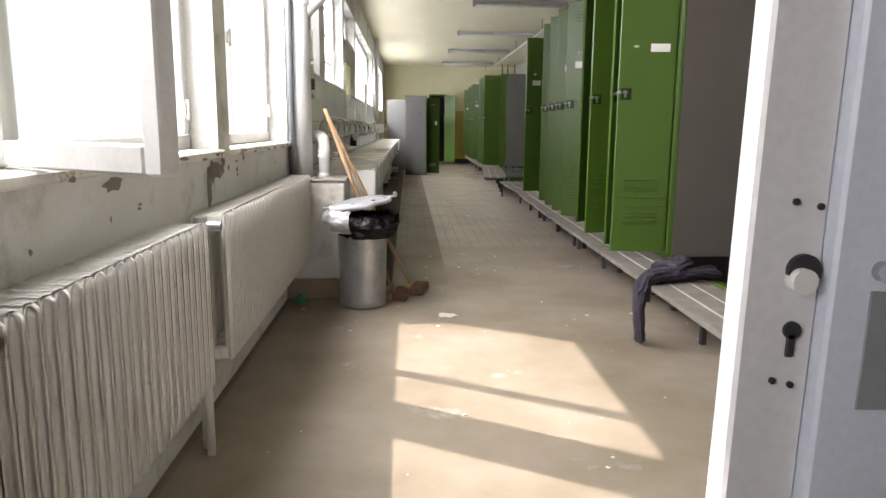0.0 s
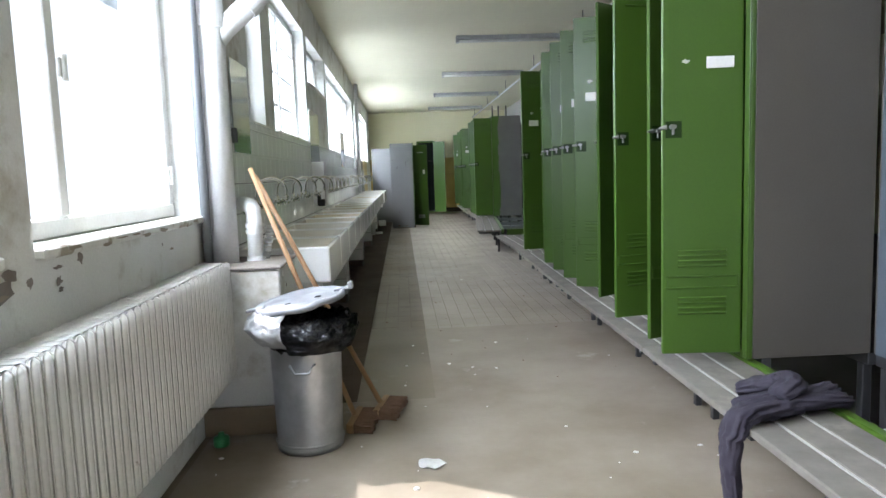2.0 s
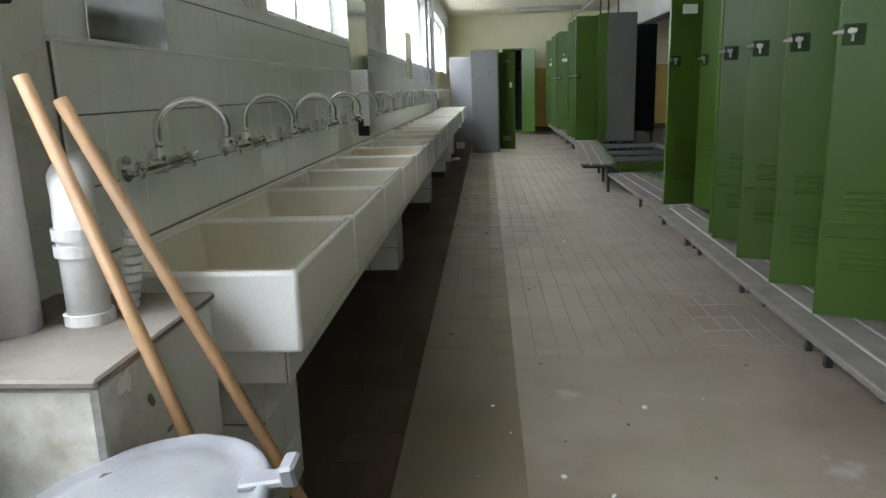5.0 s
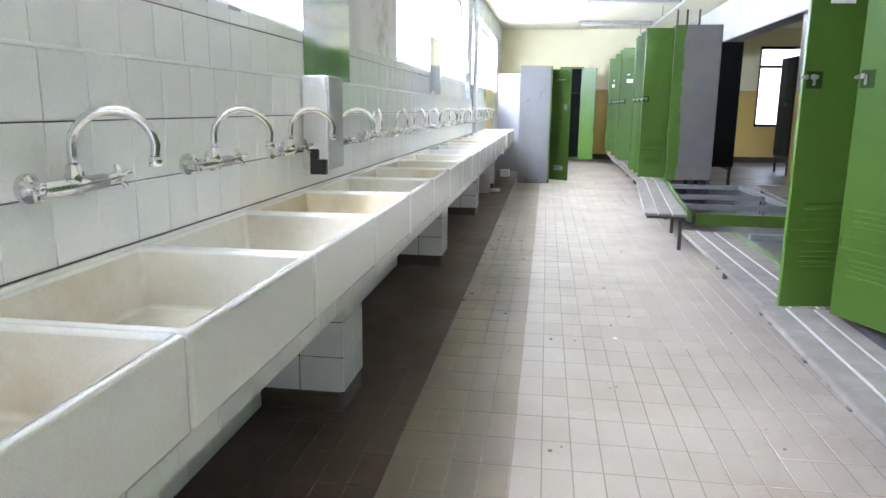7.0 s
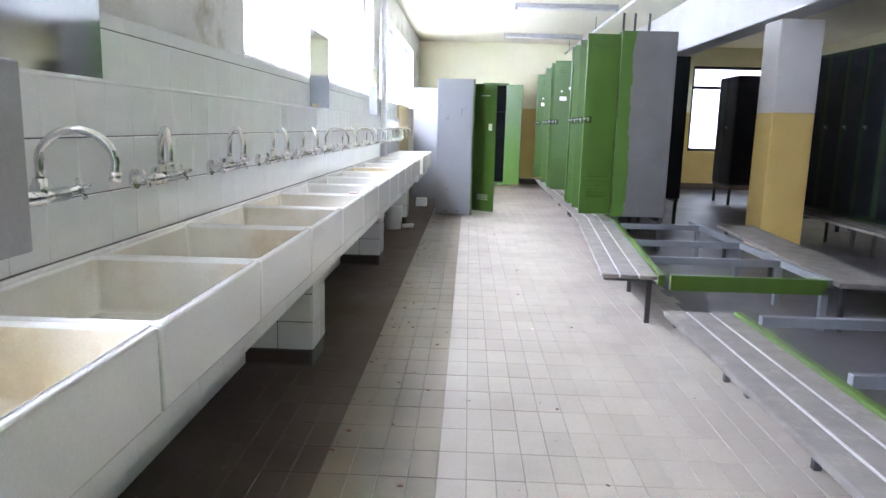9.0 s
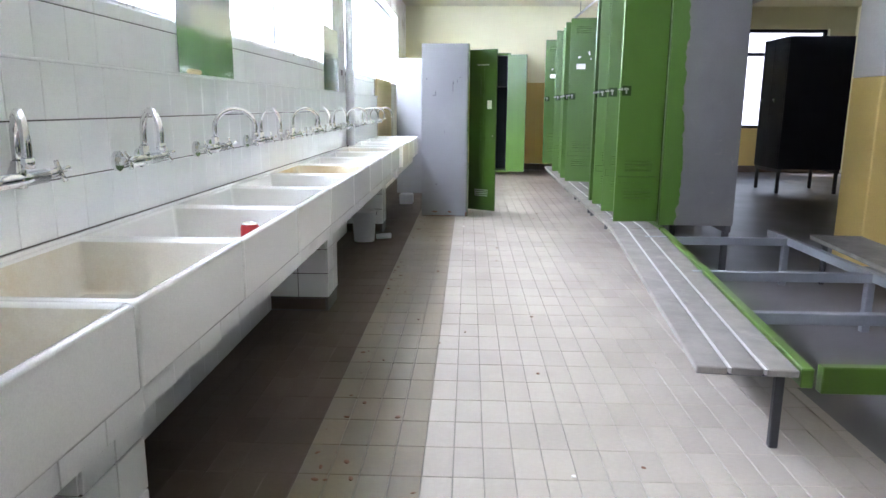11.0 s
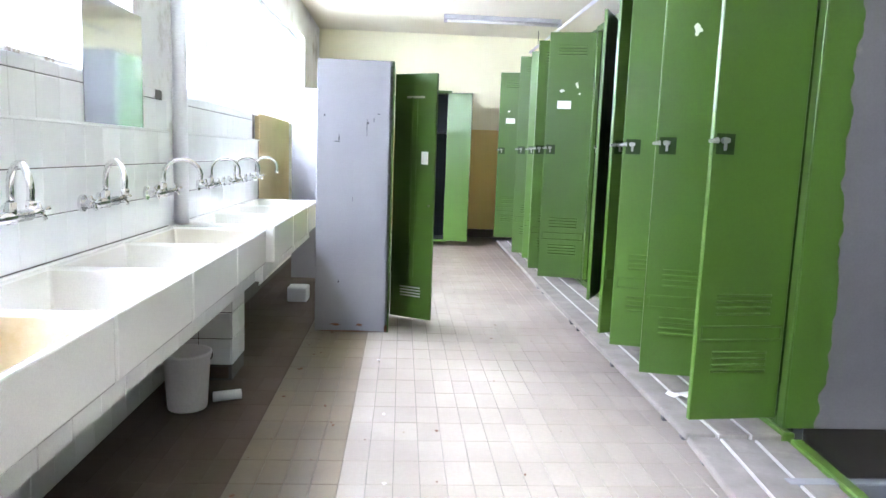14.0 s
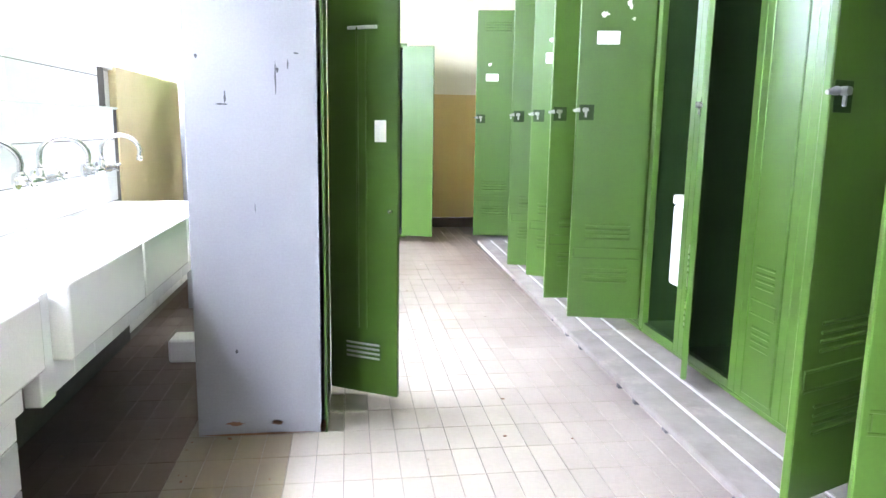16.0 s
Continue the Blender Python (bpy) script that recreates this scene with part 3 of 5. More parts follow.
PITCH = 0.6556
basin = sink(4.91, PITCH)
clean = sink(4.91 + 9 * PITCH, PITCH, inside=CERAMIC_CLEAN)
tagged(clean, "white glazed fireclay wash basin, clean inside", "sink", "row of wash basins")
stained = sink(4.91 + 4 * PITCH, PITCH, inside=CERAMIC_GOLD)
tagged(stained, "white glazed fireclay wash basin with golden brown stains", "sink", "row of wash basins")
for i in range(1, 16):
    if i not in (4, 9):
        copy_thing(clean if i in (10, 11, 13, 14) else stained if i == 12 else basin, pose(0, 4.91 + i * PITCH, 0))
second = sink(15.49, 0.67, -1.035, -0.515, 0.8, 0.59, CERAMIC_CLEAN)
structure("sealant", boxes((-1.03, -1.018, 4.95, 15.33, 0.784, 0.7965, 0.002)), CERAMIC, "pale sealing strip between basins and tiles", "trim")
for i in (1, 2):
    copy_thing(second, pose(0, 15.49 + i * 0.67, 0))
TURNS = [25, 35, 20, 30, 28, 10, -58, -52, -50, -48, 30, -40, 34, -45, -45, 22, 32, 30, 24]
for i, a in enumerate(TURNS):
    yy = 4.91 + (i + 0.5) * PITCH if i < 16 else (15.9, 16.48, 17.15)[i - 16]
    tap(yy, a)
structure("sink_slab", boxes((-1.028, -0.603, 4.98, 15.4, 0.5, 0.598, 0.004), (-1.028, -0.583, 15.49, 17.5, 0.5, 0.588, 0.004)), CERAMIC, "tiled support ledge under the wash basins", "ledge")
structure("apron_bed", boxes((-0.603, -0.600, 4.985, 15.4, 0.502, 0.596), (-0.583, -0.580, 15.495, 17.5, 0.502, 0.586)), TILE_GROUT, "dark joints behind the tiles of the ledge", "ledge")


def pier(y):
    s = thing("sink_pier", pose(-1.028, y, 0), "white tiled brick pier carrying the basins, worn base", "pier", "piers under the basins")
    part("core", boxes((0, 0.338, 0.004, 0.276, 0, 0.5)), TILE_GROUT, s)
    part("plinth", boxes((0, 0.33, 0.0, 0.28, 0, 0.08, 0.012)), BROWN_TILE_SINK_SHADE, s, "dark brown worn plinth")
    for k in range(3):
        z0 = 0.085 + k * 0.14
        for j in range(2):
            part("tile", boxes((0.002 + j * 0.169, 0.166 + j * 0.169, -0.004, 0.006, z0, z0 + 0.135, 0.0015)), WALL_TILE, s)
        for j in range(2):
            part("tile", boxes((0.334, 0.344, 0.002 + j * 0.139, 0.136 + j * 0.139, z0, z0 + 0.135, 0.0015)), WALL_TILE, s)
    return s


p0 = pier(5.05)
for yy in (7.6, 10.15, 12.7, 15.25):
    copy_thing(p0, pose(-1.028, yy, 0))


# ---- lockers and benches ----
def louvre(bm, cx, z, y, n=4, w=0.13):
    for k in range(n):
        box(bm, cx - w / 2, cx + w / 2, y - 0.005, y + 0.001, z + k * 0.021, z + k * 0.021 + 0.010, 0.003)


def torn(door, x, z, w, h, seed):
    """The ragged white rest of a label that was pulled off a door."""
    rng = random.Random(seed)
    bm = bmesh.new()
    ring = [bm.verts.new((x + w * math.cos(k * math.pi / 6) * rng.uniform(0.45, 1.2), -0.0014, z + h * math.sin(k * math.pi / 6) * rng.uniform(0.45, 1.2))) for k in range(12)]
    bm.faces.new(ring)
    bmesh.ops.solidify(bm, geom=list(bm.faces), thickness=0.001)
    part("label_rest", bm, PAPER, door, "torn white label rest")


def locker_door(parent, hinge, free, z0, z1, mat=None, card=0, width=0.36, name="door", handle=True, ridged=False, flip=False):
    """A steel door hung at hinge (x, y) whose free edge points to free (x, y). Its face looks along local -y."""
    mat = mat or GREEN
    h, f = Vector((*hinge, 0)), Vector((*free, 0))
    d = (f - h).normalized()
    # local x runs from the hinge to the free edge, local -y is the outer face
    bm = boxes((0, width, 0, 0.02, z0, z1, 0.003))
    ob = part(name, bm, mat, parent)
    ang = math.atan2(d.y, d.x)
    ob.matrix_local = Matrix.Translation((h.x, h.y, 0)) @ Matrix.Rotation(ang, 4, "Z") @ Matrix.Diagonal((1, 1 if flip else -1, 1, 1))
    if ridged:
        part("fold", boxes((width * 0.42, width * 0.45, -0.006, 0.0, z0 + 0.3, z1 - 0.16, 0.002), (width * 0.55, width * 0.57, -0.004, 0.0, z0 + 0.3, z1 - 0.16, 0.0018)), mat, ob)
        b2 = bmesh.new()
        louvre(b2, width * 0.5, z0 + 0.16, 0.0, 4, width * 0.5)
        part("louvre", b2, RAIL, ob, "pale worn louvre")
        part("slot", boxes((width * 0.3, width * 0.72, -0.005, 0.0, z1 - 0.17, z1 - 0.155, 0.002)), RAIL, ob, "bright edge of the top slot")
        b2 = bmesh.new()
        rod(b2, (width - 0.03, 0, z0 + 0.83), (width - 0.03, -0.02, z0 + 0.83), 0.008, 12)
        part("knob", b2, CHROME, ob, "small metal knob", smooth=True)
    else:
        part("fold", boxes((0.012, width - 0.012, -0.004, 0.0, z0 + 0.318, z0 + 0.326, 0.0018), (0.012, width - 0.012, -0.004, 0.0, z0 + 0.272, z0 + 0.280, 0.0018), (0.012, 0.020, -0.004, 0.0, z0 + 0.280, z0 + 0.318, 0.0018), (width - 0.020, width - 0.012, -0.004, 0.0, z0 + 0.280, z0 + 0.318, 0.0018)), mat, ob, "raised frame of the cross fold")
        for z, n in ((z0 + 0.165, 4), (z0 + 0.36, 4), (z1 - 0.16, 4)):
            b2 = bmesh.new()
            louvre(b2, width / 2, z, 0.0, n, width * 0.62)
            part("louvre", b2, mat, ob)
    if handle:
        # the plate's dark green holds the shade of its recess
        b2 = boxes((width - 0.076, width - 0.012, -0.002, 0.0, z0 + 0.886, z0 + 0.952, 0.0008))
        part("latch_plate", b2, GREEN_SHADED, ob, "latch plate with its recess shade painted as dark green")
        b3 = bmesh.new()
        rod(b3, (width - 0.035, -0.002, z0 + 0.93), (width - 0.035, -0.018, z0 + 0.93), 0.0095, 16)
        box(b3, width - 0.052, width - 0.030, -0.016, -0.012, z0 + 0.922, z0 + 0.938, 0.003)
        box(b3, width - 0.046, width - 0.036, -0.010, -0.003, z0 + 0.898, z0 + 0.93, 0.002)
        part("handle", b3, LATCH_METAL, ob, "dull metal turning handle")
        b3 = bmesh.new()
        rod(b3, (width - 0.016, -0.004, z0 + 0.93), (width + 0.014, -0.001, z0 + 0.926), 0.010, 10, 0.005)
        part("latch_tongue", b3, LATCH_METAL, ob, "pale metal latch tongue")
    if card == 3:
        part("name_card", boxes((width * 0.68, width * 0.84, -0.003, -0.001, z0 + 1.12, z0 + 1.21)), PAPER, ob, "white paper card")
    elif card == 5:
        torn(ob, width * 0.62, z1 - 0.37, 0.020, 0.026, 21)
        torn(ob, width * 0.30, z1 - 0.39, 0.012, 0.009, 22)
    elif card == 4:
        part("name_card", boxes((width * 0.12, width * 0.46, -0.003, -0.001, z1 - 0.575, z1 - 0.53, 0.0008)), PAPER, ob, "pale paper name card")
        torn(ob, width * 0.72, z1 - 0.545, 0.018, 0.009, 3)
    elif card:
        part("name_card", boxes((width * 0.47, width * 0.77, -0.003, -0.001, z1 - 0.525, z1 - 0.47)), PAPER, ob, "white paper name card")
        torn(ob, width * 0.68, z1 - 0.40, 0.022, 0.014, 7 + card)
        if card > 1:
            torn(ob, width * 0.36, z1 - 0.36, 0.014, 0.022, 11)
            torn(ob, width * 0.30, z1 - 0.42, 0.010, 0.008, 12)
    return ob


def locker(name, m, w=0.41, depth=0.52, height=1.78, z0=0.34, side=None, door=None, dw=None, front=None, inner=None, label="green steel locker", group="", mat=None, card=0, edge=0.0, back=None, far_hinge=False, handle=True, ridged=False):
    """One steel locker. Local x is the depth from the front at 0 back, local y is its width; the front looks along -x."""
    side, front, inner = side or GREY_STEEL, front or GREEN, inner or GREEN_SHADED
    s = thing(name, m, label, "locker", group)
    t = 0.012
    z1 = z0 + height
    ragged = edge > 0.05
    part("side_panel", boxes((0.0 if ragged else edge, depth, 0, t, z0, z1, 0.003)), side, s)
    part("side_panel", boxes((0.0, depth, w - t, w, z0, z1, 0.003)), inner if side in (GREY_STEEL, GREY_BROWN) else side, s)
    if ragged:
        # green paint brushed round the corner, with an uneven border
        bm = bmesh.new()
        cols = []
        for k in range(91):
            z = z0 + 0.002 + (height - 0.004) * k / 90
            wave = 0.028 * noise.noise(Vector((0.3, 0.7, z * 5))) + 0.016 * noise.noise(Vector((4.0, 0.2, z * 21)))
            cols.append([bm.verts.new((x, y, z)) for x, y in ((0.001, -0.0002), (0.001, -0.0016), (edge + 0.02 + wave, -0.0016), (edge + 0.021 + wave, -0.0002))])
        for a, c in zip(cols, cols[1:]):
            for q in range(3):
                bm.faces.new((a[q], a[q + 1], c[q + 1], c[q]))
        part("side_edge", bm, front, s, "green paint lapped onto the grey side")
    elif edge:
        part("side_edge", boxes((0.0, edge, -0.001, t, z0, z1, 0.003)), front, s, "green painted front edge of the side")
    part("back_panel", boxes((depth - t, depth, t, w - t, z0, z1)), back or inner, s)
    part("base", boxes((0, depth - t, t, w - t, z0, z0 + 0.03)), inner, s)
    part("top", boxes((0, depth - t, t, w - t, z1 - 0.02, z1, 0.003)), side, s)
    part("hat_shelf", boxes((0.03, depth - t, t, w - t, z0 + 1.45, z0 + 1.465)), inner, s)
    part("front_frame", boxes((-0.006, 0.02, 0.0, 0.04, z0, z1, 0.002), (-0.006, 0.02, w - 0.04, w, z0, z1, 0.002), (-0.006, 0.02, 0.04, w - 0.04, z0, z0 + 0.03, 0.002), (-0.006, 0.02, 0.04, w - 0.04, z1 - 0.04, z1, 0.002)), front, s)
    if door:
        locker_door(s, (-0.008, w - 0.045 if far_hinge else 0.045), door, z0 + 0.02, z1 - 0.03, mat or front, card, dw or w - 0.09, handle=handle, ridged=ridged, flip=far_hinge and not ridged)
    return s


# doors stand open at many angles: degrees from square to the row, cards, hung on the far side or not
UNIT = 0.41


def row(x0, lean, y0, doors, **kw):
    """A run of lockers side by side along y; each door is (turn, cards, far hinge)."""
    for i, (turn, cards, far) in enumerate(doors):
        a = radians(turn)
        hy = UNIT - 0.045 if far else 0.045
        first = i == 0
        locker("locker", pose(x0 + lean * UNIT * i, y0 + UNIT * i, 0), door=(-0.008 - math.cos(a), hy + math.sin(a)), card=cards, far_hinge=far,
               side=kw["end"] if first else kw["side"], edge=kw["edge"] if first else 0, label=kw["label"], group=kw["group"])


row(1.22, 0.032, 4.05, [(5, 4, False), (-24, 0, False), (-12, 0, False), (-38, 0, True), (24, 2, False), (20, 1, False), (22, 1, False), (26, 2, False), (-32, 0, False), (66, 0, False), (-9, 2, False)],
    end=GREY_BROWN, side=GREY_STEEL, edge=0.02, label="green steel locker with grey side, door standing open", group="first locker row")
row(1.48, 0.0, 13.84, [(-6, 0, False), (14, 5, False), (16, 0, False), (-22, 0, False)],
    end=GREY_STEEL, side=GREY_STEEL, edge=0.1, label="green steel locker with grey side, door standing open", group="far locker row")
row(1.50, 0.0, 16.52, [(13, 2, False), (4, 0, False), (32, 1, False), (14, 0, False), (72, 0, False), (78, 0, False), (12, 1, False)],
    end=GREEN, side=GREEN, edge=0, label="green steel locker with open door", group="far locker row")
locker("locker", pose(1.48, 15.48, 0), w=0.25, dw=0.16, handle=False, door=(-0.01, 1.0), label="narrow green steel locker with its door shut", group="far locker row")
locker("locker", pose(1.48, 15.73, 0), far_hinge=True, door=(-0.008 - 0.464, 0.365 - 0.886), label="green steel locker with grey side, door standing open", group="far locker row")
locker("locker", pose(1.48, 16.14, 0), w=0.375, label="open green steel locker without a door", group="far locker row")
# two lockers on the floor near the end of the sinks
end_locker = locker("locker", pose(0.10, 16.3, 0) @ Matrix.Diagonal((-1, 1, 1, 1)), w=0.5, depth=0.49, height=1.8, z0=0.0, side=LIGHT_GREY, card=3, handle=False, ridged=True, far_hinge=True, dw=0.34, door=(-0.308, 0.275), label="grey scratched steel locker with green door ajar")


def chip(name, x, z, w, h, seed, mat, label):
    """A scratch, peeled spot or rust mark with a ragged outline on the locker's grey side."""
    rng = random.Random(seed)
    bm = bmesh.new()
    ring = [bm.verts.new((x + w * math.cos(k * math.pi / 7) * rng.uniform(0.55, 1.15), -0.0012, z + h * math.sin(k * math.pi / 7) * rng.uniform(0.55, 1.15))) for k in range(14)]
    bm.faces.new(ring)
    bmesh.ops.solidify(bm, geom=list(bm.faces), thickness=0.001)
    part(name, bm, mat, end_locker, label)


for k, (x, z, w, h) in enumerate(((0.165, 1.375, 0.003, 0.065), (0.158, 1.40, 0.006, 0.012), (0.345, 1.30, 0.004, 0.028), (0.36, 1.275, 0.025, 0.004), (0.335, 0.345, 0.007, 0.009), (0.44, 1.44, 0.006, 0.01), (0.12, 1.42, 0.003, 0.02), (0.09, 1.46, 0.012, 0.004), (0.25, 0.9, 0.002, 0.02))):
    chip("scratch", x, z, w, h, k, IRON, "dark scratch in the grey paint")
for k, (x, z, w, h) in enumerate(((0.35, 0.05, 0.035, 0.01), (0.19, 0.05, 0.025, 0.011), (0.012, 0.03, 0.011, 0.035), (0.25, 0.006, 0.22, 0.006))):
    chip("rust_mark", x, z, w, h, k + 20, RUST, "brown rust mark near the base")
locker("locker", pose(-0.36, 18.3, 0) @ Matrix.Diagonal((-1, 1, 1, 1)), w=0.5, dw=0.4,  depth=0.5, height=1.78, z0=0.0, side=LIGHT_GREY, label="grey steel locker behind the sinks")
# the inside of this open locker is painted near-black for its shade
locker("locker", pose(0.80, 21.0, 0, 0, 0, 90), w=0.5, dw=0.33, depth=0.5, height=2.0, z0=0.05, inner=SHADED_STEEL, mat=GREEN, handle=False, door=(-0.1, -0.22), label="dark green steel locker with its door wide open", side=GREEN_SHADED)


def bench(a, b, width=0.33, top=0.318, slats=3, label="worn grey wooden slat bench with green rail on iron legs", rail=True):
    """A slat bench from a to b (front edge, x and y); local y runs along it and local x away from the aisle."""
    a3, b3 = Vector((*a, 0)), Vector((*b, 0))
    d = b3 - a3
    L = d.length
    s = thing("locker_room_bench", Matrix.Translation(a3) @ Matrix.Rotation(math.atan2(-d.x, d.y), 4, "Z"), label, "bench", "benches along the lockers")
    sw = (width - 0.012 * (slats - 1)) / slats
    for k in range(slats):
        part("slat", boxes((k * (sw + 0.012), k * (sw + 0.012) + sw, 0, L, top - 0.026, top, 0.004)), BENCH_WOOD, s)
    for k in range(slats - 1):
        x = k * (sw + 0.012) + sw
        part("edge_strip", boxes((x + 0.005, x + 0.0125, 0.002, L - 0.002, top - 0.022, top - 0.002)), BENCH_EDGE, s, "pale worn slat edge")
    if rail:
        part("rail", boxes((width + 0.006, width + 0.046, 0, L, top - 0.06, top + 0.008, 0.004)), BENCH_GREEN, s, "green painted rail behind the seat")
    n = max(2, round(L / 1.05) + 1)
    for k in range(n):
        yy = 0.09 + (L - 0.18) * k / (n - 1)
        part("leg", boxes((width * 0.86, width * 0.86 + 0.03, yy - 0.015, yy + 0.015, 0, top - 0.026, 0.003)), IRON, s)
        part("bracket", boxes((0.02, width * 0.86, yy - 0.015, yy + 0.015, top - 0.056, top - 0.026, 0.003)), IRON, s)
    return s


for a, b in (((0.87, 2.46), (0.905, 4.40)), ((0.905, 4.41), (0.94, 6.35)), ((0.94, 6.36), (1.0, 8.3)), ((1.025, 8.31), (1.02, 10.24)), ((0.88, 11.1), (1.14, 13.82)), ((1.145, 13.84), (1.165, 16.55)), ((1.165, 16.57), (1.22, 19.1))):
    bench(a, b)
bench((2.6, 11.0), (2.78, 13.6), width=-0.33, rail=False)
bench((3.72, 8.0), (3.82, 15.9), width=0.33)
# steel carrying frames between the back-to-back benches
for x0, x1, ys, y0, y1 in ((1.22, 2.2, (2.5, 3.3), 2.46, 4.05), (1.42, 2.3, (8.6, 9.4, 10.2), 8.55, 10.25), (1.25, 2.25, (11.12, 11.75, 12.5, 13.5), 11.1, 13.8)):
    s = thing("locker_stand", pose(0, 0, 0), "empty grey steel stand for lockers", "stand", "empty locker stands")
    steel = RAIL if y0 < 5 else PIPE_GREY
    for k, yy in enumerate(ys):
        part("cross_rail", boxes((x0 + 0.05, x1, yy - 0.02, yy + 0.02, 0.225 if k == 0 and y0 > 5 else 0.27, 0.32, 0.003)), BENCH_GREEN if k == 0 and y0 > 5 else steel, s)
        part("leg", boxes((x1 - 0.04, x1, yy - 0.02, yy + 0.02, 0, 0.27, 0.003)), steel, s)
    part("long_rail", boxes((x1 - 0.02, x1 + 0.02, y0, y1, 0.275, 0.325, 0.003)), steel, s)
# lockers of the second aisle, its shade put into their near-black colour
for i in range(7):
    locker("locker", pose(2.78, 16.0 + UNIT * i, 0) @ Matrix.Diagonal((-1, 1, 1, 1)), side=SHADED_STEEL, front=SHADED_STEEL, inner=SHADED_STEEL, door=(-0.008, 0.4), label="steel locker with the aisle's shade in its near-black colour", group="second aisle lockers")
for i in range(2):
    locker("locker", pose(4.4, 18.7 + UNIT * i, 0), depth=0.85, side=SHADED_STEEL, front=SHADED_STEEL, inner=SHADED_STEEL, door=(-0.008, 0.4), label="steel locker before the window, its shade put into the colour", group="second aisle lockers")
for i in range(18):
    locker("locker", pose(4.2, 8.4 + UNIT * i, 0), side=SHADED_STEEL, front=GREEN_SHADED, inner=SHADED_STEEL, mat=SHADED_STEEL, door=(-0.008, 0.4), label="green locker with the second aisle's shade put into its colours", group="second aisle lockers")
locker("locker", pose(2.265, 3.45, 0) @ Matrix.Diagonal((-1, 1, 1, 1)), w=0.59, side=GREY_BROWN, front=GREEN_SHADED, inner=GREY_BROWN, back=BLUE_GREY, door=(-0.008, 0.4), label="locker with blue-grey back turned to the aisle", group="second aisle lockers")


def stand(x0, x1, y0, y1):
    """A low steel stand that carries a run of lockers."""
    s = thing("locker_stand", pose(0, 0, 0), "low dark steel stand carrying lockers", "stand", "locker stands")
    for x in (x0 + 0.03, x1 - 0.03):
        part("long_rail", boxes((x - 0.02, x + 0.02, y0, y1, 0.29, 0.34, 0.003)), IRON, s)
        n = max(2, round((y1 - y0) / 1.2) + 1)
        for k in range(n):
            yy = y0 + 0.05 + (y1 - y0 - 0.1) * k / (n - 1)
            part("leg", boxes((x - 0.02, x + 0.02, yy - 0.02, yy + 0.02, 0, 0.29, 0.003)), IRON, s)


stand(2.26, 2.78, 16.0, 18.87)
stand(4.4, 5.25, 18.7, 19.52)
stand(4.2, 4.72, 8.4, 15.78)
stand(1.745, 2.265, 3.45, 4.04)
stand(1.27, 1.78, 4.05, 8.55)
stand(1.5, 2.0, 13.84, 16.51)
stand(1.52, 2.02, 16.52, 19.39)


# ---- windows, pipes and radiators of the first bay ----
sash = thing("open_casement", pose(-1.185, 1.62, 0) @ pose(0, 0, 0, 0, 0, -33.5), "white timber casement standing open into the room", "casement")
part("stile", boxes((0, 0.05, -0.02, 0.02, 0.99, 2.35, 0.005)), FRAME_PAINT, sash)
part("stile", boxes((0.505, 0.555, -0.02, 0.02, 0.99, 2.35, 0.005)), FRAME_PAINT, sash)
part("rail", boxes((0.05, 0.505, -0.02, 0.02, 0.99, 1.045, 0.005)), FRAME_PAINT, sash)
part("rail", boxes((0.05, 0.505, -0.02, 0.02, 2.29, 2.35, 0.005)), FRAME_PAINT, sash)
p = part("pane", boxes((0.05, 0.505, -0.003, 0.003, 1.045, 2.29)), GLASS, sash)
p.visible_shadow = False
for yy, zz in ((2.91, 1.14), (4.53, 1.17), (3.606, 1.5)):
    hinge = thing("window_fitting", pose(-1.187, yy, zz), "small white painted window hinge", "hinge", "window fittings")
    b = bmesh.new()
    rod(b, (0.01, 0, -0.04), (0.01, 0, 0.04), 0.009, 10)
    box(b, -0.004, 0.006, -0.02, 0.02, -0.03, 0.03, 0.002)
    part("barrel", b, FRAME_PAINT, hinge, smooth=False)


def radiator(y0, n, pitch=0.051, x0=-1.045, x1=-0.915, z0=0.275, z1=0.79):
    r = thing("radiator", pose(0, y0, 0), "cream white cast column radiator with chipped paint", "radiator", "radiators under the windows")
    w = pitch - 0.027
    b = bmesh.new()
    # a section: two slim columns joined by rounded heads
    box(b, x1 - 0.032, x1, -w / 2, w / 2, z0, z1, 0.02, 3)
    box(b, x0, x0 + 0.045, -w / 2, w / 2, z0, z1, 0.02, 3)
    box(b, x0 + 0.02, x1 - 0.02, -w / 2, w / 2, z1 - 0.06, z1 - 0.002, 0.018, 3)
    box(b, x0 + 0.02, x1 - 0.02, -w / 2, w / 2, z0, z0 + 0.05, 0.018, 3)
    first = part("section", b, RADIATOR, r, smooth=True)
    first.location = (0, pitch / 2, 0)
    for k in range(1, n):
        o = new("section", first.data)
        o.parent = r
        o.location = (0, pitch * (k + 0.5), 0)
    b = bmesh.new()
    xm = (x0 + x1) / 2
    rod(b, (xm, 0, z1 - 0.032), (xm, n * pitch, z1 - 0.032), 0.02, 12)
    rod(b, (xm, 0, z0 + 0.028), (xm, n * pitch, z0 + 0.028), 0.02, 12)
    part("header_pipe", b, RADIATOR, r)
    for k in (2, n // 2, n - 3):
        part("bracket", boxes((x0 - 0.04, x0 + 0.03, k * pitch - 0.012, k * pitch + 0.012, z0 - 0.02, z0 + 0.004, 0.003)), RADIATOR, r)
    return r


